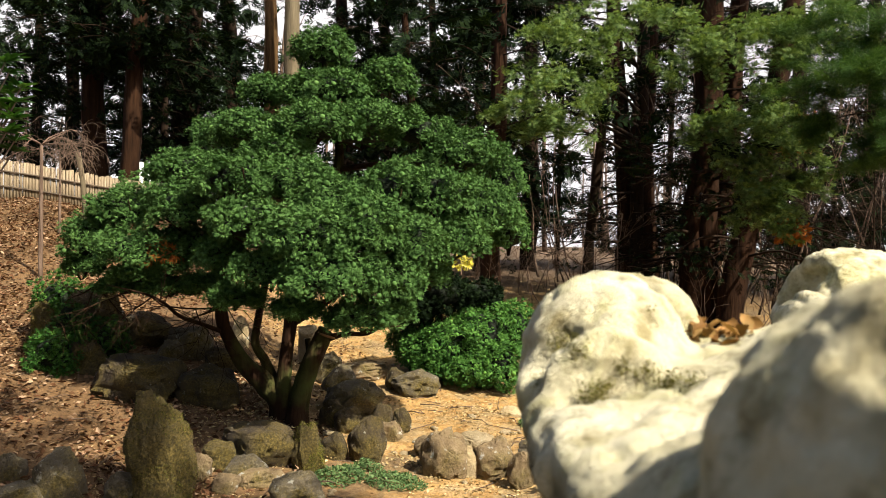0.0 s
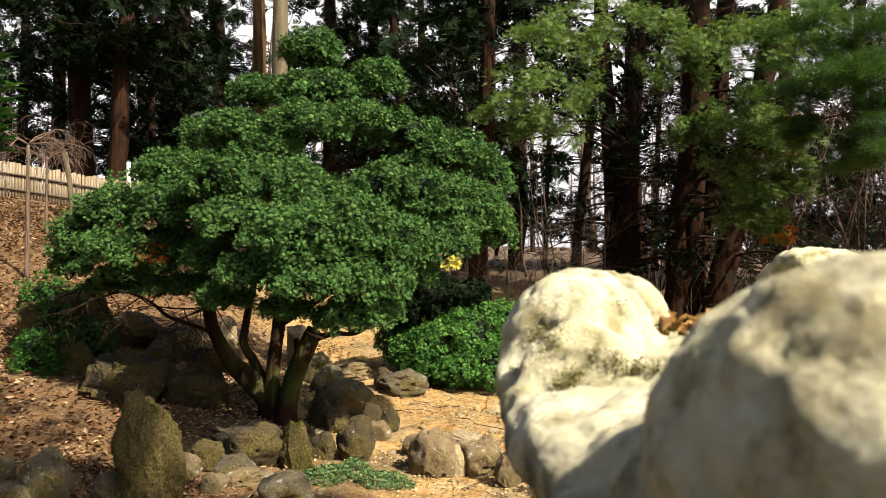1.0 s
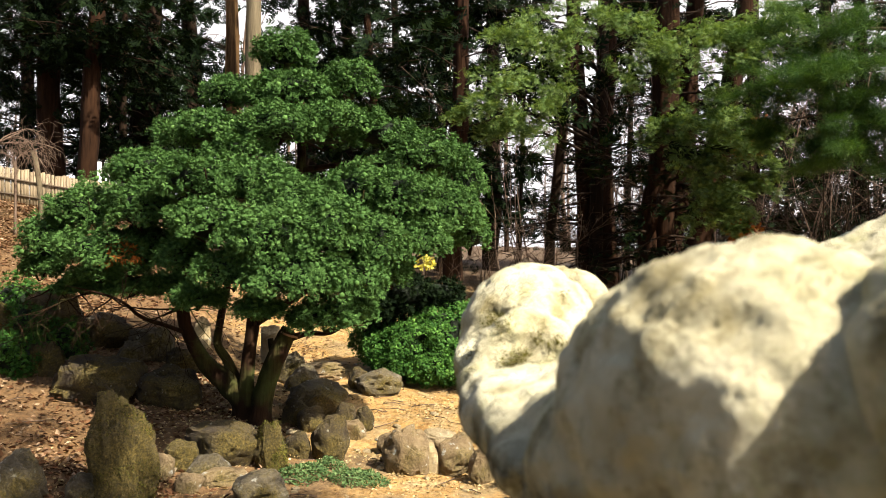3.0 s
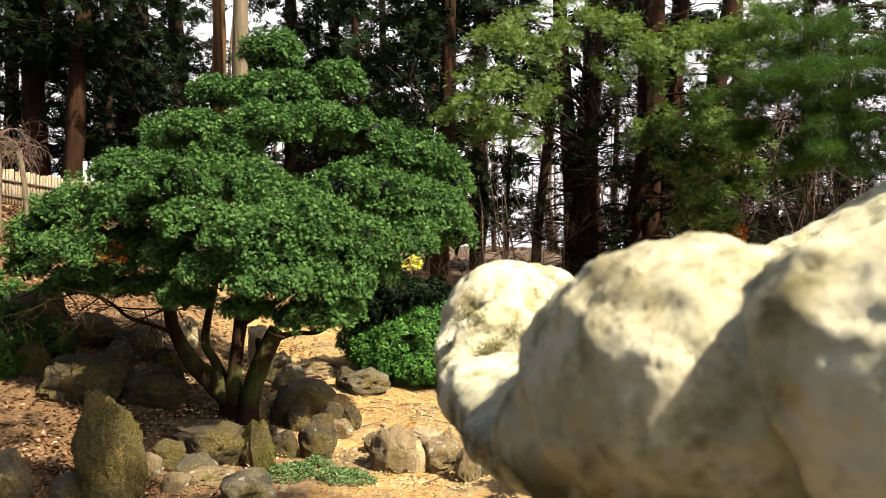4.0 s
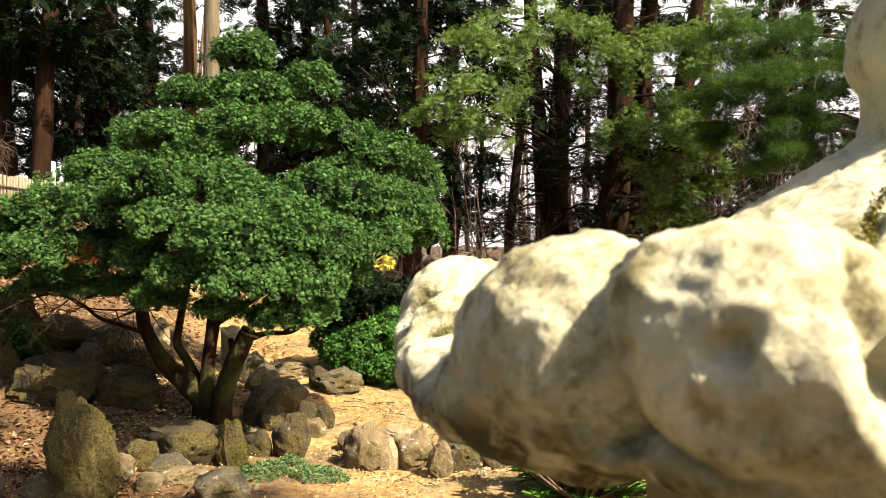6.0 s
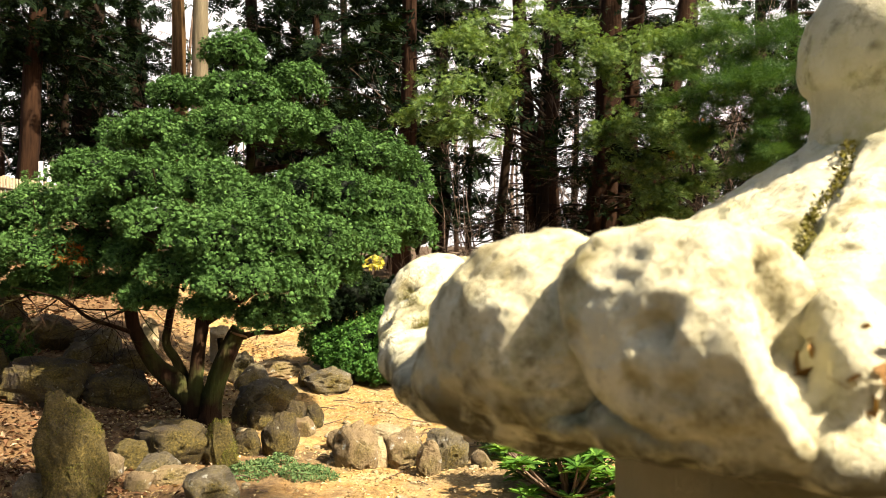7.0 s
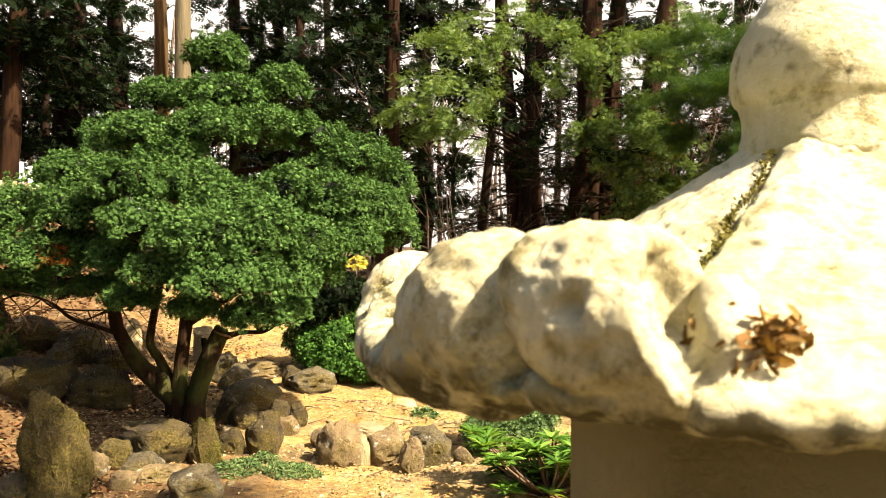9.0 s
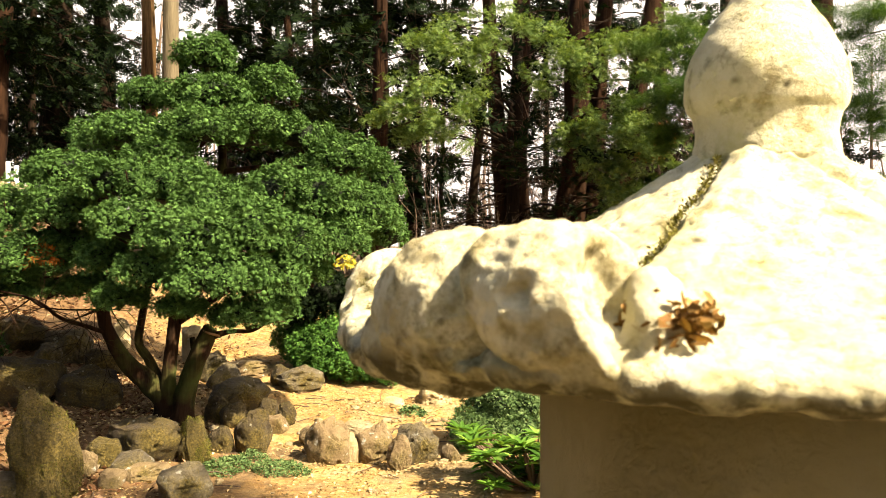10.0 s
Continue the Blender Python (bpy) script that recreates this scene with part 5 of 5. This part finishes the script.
# ---------------- wood behind ----------------
TRUNKS_LEFT = [
    (-7.794, 17.051, 2.509, 0.017, -0.002, 0.252),
    (-6.587, 16.058, 2.291, 0.053, -0.002, 0.19),
    (-10.354, 21.036, 2.806, 0.021, -0.002, 0.202),
    (-12.921, 24.022, 2.991, 0.022, -0.002, 0.178),
    (-7.436, 22.053, 2.397, 0.007, -0.002, 0.489),
    (-6.726, 24.057, 2.224, -0.026, -0.002, 0.32),
    (-3.154, 14.678, 1.391, -0.043, -0.002, 0.162),
    (-2.815, 14.08, 1.212, 0.015, -0.002, 0.176),
    (-7.346, 20.053, 2.43, 0.011, -0.002, 0.104),
]
TRUNKS_MIDDLE = [
    (-2.27, 18.083, 1.269, -0.023, -0.002, 0.2),
    (-1.375, 21.088, 1.348, -0.043, -0.002, 0.202),
    (-0.381, 17.093, 1.136, -0.083, -0.002, 0.113),
    (-0.271, 24.094, 1.402, -0.019, -0.002, 0.178),
    (0.931, 19.1, 1.192, -0.016, -0.002, 0.155),
    (0.831, 12.701, 0.778, 0.018, -0.002, 0.159),
    (-2.462, 26.082, 1.524, -0.026, -0.002, 0.116),
    (2.583, 24.109, 1.314, 0.001, -0.002, 0.124),
]
TRUNKS_RIGHT = [
    (2.656, 14.11, 0.803, 0.088, -0.002, 0.093),
    (3.679, 15.116, 0.81, -0.058, -0.002, 0.189),
    (3.937, 14.917, 0.77, 0.001, -0.002, 0.241),
    (4.322, 13.12, 0.569, 0.059, -0.002, 0.27),
    (4.709, 13.522, 0.573, 0.099, -0.001, 0.218),
    (4.703, 12.622, 0.466, 0.2, -0.001, 0.204),
    (3.274, 22.113, 1.214, 0.022, -0.002, 0.073),
    (7.026, 24.133, 1.163, 0.012, -0.002, 0.107),
]
CEDAR_LIMBS = [
    (1.66, 11.097, 4.829, 0.489),
    (1.356, 10.896, 4.369, 0.48),
    (1.612, 10.699, 3.851, 0.471),
    (1.046, 10.496, 3.69, 0.27),
    (2.112, 11.1, 4.426, 0.407),
    (2.518, 11.302, 4.894, 0.373),
    (2.32, 11.102, 4.02, 0.326),
    (1.764, 10.9, 3.533, 0.36),
    (1.445, 10.899, 3.451, 0.32),
    (3.562, 11.607, 4.988, 0.468),
    (3.334, 11.107, 4.478, 0.326),
    (3.806, 11.309, 4.574, 0.373),
    (2.112, 11.599, 5.231, 0.511),
    (3.087, 12.104, 5.393, 0.533),
]
CEDAR_LIMBS_RIGHT = [
    (4.306, 11.111, 5.016, 0.57),
    (4.794, 11.113, 5.102, 0.489),
    (4.315, 10.712, 4.426, 0.471),
    (5.041, 11.115, 4.779, 0.489),
    (4.28, 10.513, 3.681, 0.424),
    (3.864, 10.312, 3.262, 0.453),
    (4.318, 10.315, 3.115, 0.453),
    (4.784, 10.517, 3.301, 0.462),
    (4.211, 10.415, 2.67, 0.419),
    (4.518, 10.417, 2.444, 0.381),
    (4.99, 10.619, 2.774, 0.311),
    (3.774, 10.711, 3.518, 0.314),
    (4.636, 10.418, 2.14, 0.214),
    (5.363, 11.116, 5.189, 0.489),
]
PINE_LIMBS = [
    (4.811, 9.115, 4.223, 0.467),
    (4.893, 8.717, 3.731, 0.446),
    (4.682, 9.115, 3.755, 0.333),
    (4.738, 8.717, 3.22, 0.446),
    (4.487, 9.115, 3.254, 0.267),
    (4.995, 8.719, 2.968, 0.382),
    (5.241, 8.718, 3.925, 0.509),
    (5.502, 8.721, 3.291, 0.509),
    (5.879, 8.722, 3.804, 0.573),
    (5.823, 8.723, 2.912, 0.573),
    (5.208, 9.117, 4.56, 0.533),
]
PINE_LIMBS_FAR = [
    (6.45, 8.359, 4.626, 0.422),
    (6.554, 8.042, 4.294, 0.409),
    (6.513, 7.847, 3.804, 0.4),
    (6.348, 7.872, 3.37, 0.333),
    (6.546, 7.846, 2.904, 0.4),
    (6.876, 7.796, 3.437, 0.6),
    (6.942, 7.784, 4.236, 0.6),
    (6.81, 7.809, 2.437, 0.533),
]


def conifer(x, y, z, dx, dy, radius, bark, name, label, height=12.0, limbs=34, low=1.2, reach=2.6, leaf=SHADED_LEAF, density=60, size=0.2, seed=0, shape=NEEDLES, fine=6):
    """A tall conifer: tapered trunk, drooping limbs with side twigs, and sprays along them."""
    r = np.random.default_rng(seed)
    root = empty_at(name, x, y, z)
    at = lambda h: np.array([x + dx * h, y + dy * h, z + h])
    rows = [(*(at(h) + [r.normal() * radius * 0.2, r.normal() * radius * 0.2, 0]), radius * (1.05 - 0.75 * max(h, 0) / height)) for h in (-0.2, 0.5, 1.5, 3.0, 5.0, 8.0, height)]
    made = [link_mesh("trunk", *tube(rows, 16, 6, 0.09, seed, 0.35), bark, smooth=True)]
    leaves, wood = [], []
    for k in range(limbs):
        h = low + (height - low - 0.6) * (k / max(limbs - 1, 1)) ** 1.6
        a = k * 2.4 + r.uniform(-0.5, 0.5)
        ln = reach * (1 - 0.6 * h / height) * r.uniform(0.55, 1.15)
        p0 = at(h)
        w = np.array([math.cos(a), math.sin(a), r.uniform(-0.1, 0.25)])
        p1 = p0 + w * ln * 0.5
        p2 = p0 + w * ln + [0, 0, -0.22 * ln]
        lr = max(radius * 0.14 * (1 - h / height), 0.012)
        made.append(link_mesh("limb", *tube([(*p0, lr), (*p1, lr * 0.7), (*p2, lr * 0.25)], 5, 3), BARK_SHADED))
        for m in range(fine):
            s = r.uniform(0.2, 0.95)
            q = p0 + (p2 - p0) * s + [0, 0, 0.2 * ln * s * (1 - s)]
            e = q + unit(np.array([math.cos(a + r.uniform(-1.2, 1.2)), math.sin(a + r.uniform(-1.2, 1.2)), r.uniform(-0.6, 0.1)])) * ln * 0.36
            wood.append(tube([(*q, lr * 0.4), (*(q * 0.4 + e * 0.6 + [0, 0, 0.03]), lr * 0.25), (*e, 0.003)], 4, 1))
        if leaf is None:
            continue
        n = int(density * (1.15 if h < 7.5 else 0.5))
        groups = r.uniform(0.15, 1.0, (max(n // 14, 1), 1))
        s = np.repeat(groups, 14, 0)[:n, 0] + r.normal(size=min(n, len(groups) * 14)) * 0.05
        n = len(s)
        side = np.repeat(r.normal(size=(len(groups), 3)), 14, 0)[:n] * [0.2 * ln, 0.2 * ln, 0.07 * ln]
        p = p0 + (p2 - p0) * s[:, None] + np.stack([0 * s, 0 * s, 0.2 * ln * s * (1 - s)], 1) + side
        p = p + r.normal(size=(n, 3)) * [0.13, 0.13, 0.07] + [0, 0, -0.05]
        g = unit(w + r.normal(size=(n, 3)) * 0.7 + [0, 0, -0.45])
        leaves.append(strew(shape, p, g, unit(r.normal(size=(n, 3)) * 0.6 + [0, 0, 1]), size * r.uniform(0.6, 1.3, n)))
    if wood:
        made.append(tagged(link_mesh("fine_twig", *merge(wood), BARK_SHADED), kind="stuff"))
    if leaves:
        made.append(tagged(link_mesh("foliage", *merge(leaves), leaf), kind="stuff"))
    rebase(made, root)
    return tagged(root, label, "tree", "trees of the wood")


DARK_LABEL = "tall shaded conifer with dark trunk and drooping foliage"
for i, row in enumerate(TRUNKS_LEFT):
    if i == 6:
        conifer(*row, BARK_ORANGE, "conifer", "tall dead trunk with split orange bark", limbs=5, low=6, leaf=None, seed=20 + i)
    elif i == 7:
        conifer(*row, BARK_PALE, "bare_tree", "tall pale smooth trunk, bare of branches", limbs=4, low=8, leaf=None, seed=20 + i)
    else:
        conifer(*row, BARK_RED if i < 2 else BARK_SHADED, "conifer", "tall conifer with reddish trunk in shade" if i < 2 else DARK_LABEL, limbs=40, low=3.4 if i < 2 else 1.6, reach=2.6 if i < 2 else 3.4, density=80 if i < 4 else 105, size=0.28, seed=20 + i)
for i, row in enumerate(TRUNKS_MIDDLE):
    conifer(*row, BARK_RED if i in (2, 5) else BARK_SHADED, "conifer", DARK_LABEL, limbs=40, low=2.6 if i == 5 else 1.5, reach=3.0, density=58 if i in (5, 7) else 84, size=0.29, seed=50 + i)
for i, row in enumerate(TRUNKS_RIGHT):
    thin = i in (0, 6, 7)
    conifer(*row, BARK_SHADED if thin else BARK_RED, "conifer", "slim bare-stemmed conifer in the wood" if thin else "tall conifer with reddish-brown trunk", limbs=30, low=1.0, reach=2.2,
            density=14 if i < 3 else 28, size=0.16, seed=80 + i, fine=6)


# conifers that stand deeper in the wood and beside it, with high crowns
for i, (x, y, low) in enumerate(((2.2, 19.5, 6.2), (6.05, 18.2, 6.2), (8.3, 18.0, 1.2), (10.6, 19.0, 1.5), (7.0, 20.5, 1.5), (11.9, 19.5, 1.6))):
    conifer(x, y, float(ground_height(x, y)), 0.0, 0.0, 0.2, BARK_SHADED, "conifer", DARK_LABEL, height=12.5, limbs=40, low=low, reach=3.2, density=70, size=0.31, seed=170 + i)

# unseen conifers added round the clearing, beside and behind the camera, to block light
SHADE_TREES = [(-7.5, 3.2), (-10.5, 8.2), (-3.2, -6.0), (0.6, -8.0), (-8.5, -6.5), (4.2, -10.5), (15.5, 8.0), (15.5, 14.5), (18.0, 17.0), (17.0, 4.6),
          (-12.5, 1.0), (16.0, 9.5), (8.5, -13.0), (-13.5, 6.5), (20.0, 12.5), (-1.5, -12.0)]
for i, (x, y) in enumerate(SHADE_TREES):
    conifer(x, y, float(ground_height(x, y)), 0.0, 0.0, 0.2, BARK_SHADED, "conifer", DARK_LABEL, height=12.5, limbs=30, low=1.8, reach=3.4,
            density=14, size=1.0, seed=120 + i, fine=2)


# one more conifer, out of view, added to shade the bank's left front
conifer(3.2, -0.7, float(ground_height(3.2, -0.7)), 0.0, 0.0, 0.16, BARK_SHADED, "conifer", DARK_LABEL, height=11.5, limbs=30, low=6.8, reach=2.5, density=60, size=0.3, seed=199, fine=3)


def limb_tree(name, rows, base, height, radius, bark, leaf, label, shape, count, size, droop, seed):
    """A tree whose lower limbs carry separate feathery clumps."""
    r = np.random.default_rng(seed)
    bx, by = base
    z = float(ground_height(bx, by))
    root = empty_at(name, bx, by, z)
    made = [link_mesh("trunk", *tube([(bx, by, z - 0.2, radius * 1.1), (bx, by, z + 2, radius), (bx + 0.1, by, z + 5, radius * 0.8), (bx, by, z + height, radius * 0.2)], 14, 6, 0.07, seed, 0.3), bark, smooth=True)]
    for x, y, zz, rad in rows:
        h = min(max(zz + r.uniform(0.0, 0.5), z + 1.0), z + height * 0.95)
        p0, p2 = np.array([bx, by, h]), np.array([x, y, zz])
        mid = p0 * 0.45 + p2 * 0.55 + [0, 0, 0.15]
        made.append(link_mesh("limb", *tube([(*p0, 0.035), (*mid, 0.02), (*p2, 0.006)], 6, 4, 0.05, seed), BARK_SHADED))
        c = int(count * (0.6 + rad))
        # feathery layers: flat fans that leave gaps between them
        layers = []
        for k in range(9):
            o = p2 + r.normal(size=3) * [rad * 0.55, rad * 0.55, rad * 0.5]
            w = unit(np.array([*(p2 - p0)[:2], 0.0]) + r.normal(size=3) * [0.6, 0.6, 0.1])
            m = c // 9
            s = r.uniform(0, 1, m)
            p = o + w * (s[:, None] - 0.4) * rad * 1.1 + r.normal(size=(m, 3)) * [rad * 0.16, rad * 0.16, rad * 0.07] - np.stack([0 * s, 0 * s, droop * rad * s**2], 1)
            g = unit(w + r.normal(size=(m, 3)) * 0.6 + [0, 0, -droop * 0.6])
            layers.append(strew(shape, p, g, unit(r.normal(size=(m, 3)) * 0.45 + [0, 0, 1]), size * r.uniform(0.6, 1.2, m)))
        made.append(link_mesh("foliage", *merge(layers), leaf))
    rebase(made, root)
    return tagged(root, label, "tree")


limb_tree("cedar_tree", CEDAR_LIMBS, (3.76, 14.75), 11, 0.13, BARK_SHADED, CEDAR_LEAF, "tall cedar with sunlit yellow-green feathery sprays", FEATHER, 720, 0.115, 0.5, 5)
limb_tree("cedar_tree", CEDAR_LIMBS_RIGHT, (4.52, 13.0), 11, 0.15, BARK_RED, CEDAR_LEAF, "tall cedar with sunlit yellow-green feathery sprays", FEATHER, 1050, 0.115, 0.6, 6)
limb_tree("pine_tree", PINE_LIMBS_FAR, (9.6, 8.6), 11, 0.18, BARK_RED, PINE_LEAF, "pine with soft green needles", TUFT, 700, 0.13, 0.3, 8)
limb_tree("pine_tree", PINE_LIMBS, (6.9, 9.6), 11, 0.18, BARK_RED, PINE_LEAF, "pine with soft green needles", TUFT, 1100, 0.13, 0.3, 7)

# rusty dead sprays among the cedar limbs
rust = [clump(rng, c, (0.2, 0.2, 0.16), 160, 0.1, PLUME, 0.4) for c in ((5.15, 10.8, 3.45), (4.75, 10.4, 1.95), (5.0, 10.9, 3.2))]
for v, f in rust:
    tagged(link_mesh("dead_spray", v, f, RUST_LEAF), "rust-brown dead conifer sprays caught on a limb", "dead foliage", kind="stuff")
# browning twig low in the cypress
tagged(link_mesh("dead_spray", *clump(rng, (-2.22, 6.35, 1.63), (0.13, 0.1, 0.1), 120, 0.07, FAN, 0.3), RUST_LEAF), "orange-brown dead twig tips in the cypress", "dead foliage", kind="stuff")

# thin bare undergrowth and far woods
under = []
ur = np.random.default_rng(77)
for k in range(80):
    x, y = ur.uniform(-14, 22), ur.uniform(17, 34)
    z = float(ground_height(x, y))
    branches(ur, (x, y, z - 0.05), (ur.normal() * 0.15, ur.normal() * 0.15, 1), ur.uniform(1.2, 3.2), ur.uniform(0.012, 0.03), 2, under, 0.0, 0.55)
for k in range(60):
    x, y = ur.uniform(0.4, 6.0), ur.uniform(10.8, 16.5)
    z = float(ground_height(x, y))
    branches(ur, (x, y, z - 0.03), (ur.normal() * 0.3, ur.normal() * 0.3, 1), ur.uniform(0.45, 0.9), 0.010, 2, under, 0.0, 0.6)
for k in range(34):
    x, y = ur.uniform(2.5, 11), ur.uniform(14.5, 19)
    z = float(ground_height(x, y))
    branches(ur, (x, y, z - 0.05), (ur.normal() * 0.12, ur.normal() * 0.12, 1), ur.uniform(2.5, 5.0), ur.uniform(0.015, 0.03), 3, under, 0.0, 0.6)
tagged(link_mesh("undergrowth", *merge(under), TWIG), "tangle of thin bare twigs in the wood", "undergrowth", kind="stuff")
thicket = []
for k in range(70):
    x, y = ur.uniform(4.6, 10.5), ur.uniform(12.5, 18)
    z = float(ground_height(x, y))
    branches(ur, (x, y, z - 0.05), (ur.normal() * 0.25, ur.normal() * 0.25, 1), ur.uniform(1.6, 3.4), ur.uniform(0.014, 0.028), 3, thicket, 0.0, 0.75)
tagged(link_mesh("thicket", *merge(thicket), BARK_SHADED), "dark lattice of bare dead twigs between the trunks", "undergrowth", kind="stuff")
far = []
for k in range(90):
    x, y = ur.uniform(-40, 50), ur.uniform(34, 75)
    z = float(ground_height(x, y))
    h = ur.uniform(6, 13)
    far.append(tube([(x, y, z - 0.2, 0.14), (x + ur.normal() * 0.2, y, z + h * 0.5, 0.1), (x + ur.normal() * 0.5, y, z + h, 0.03)], 5, 2))
    for m in range(7):
        branches(ur, (x, y, z + h * ur.uniform(0.15, 0.8)), (ur.normal(), ur.normal(), 0.7), ur.uniform(1.2, 2.6), 0.035, 1, far, 0.0, 0.6)
tagged(link_mesh("far_woods", *merge(far), TWIG), "distant bare grey-brown trees", "far trees", kind="stuff")
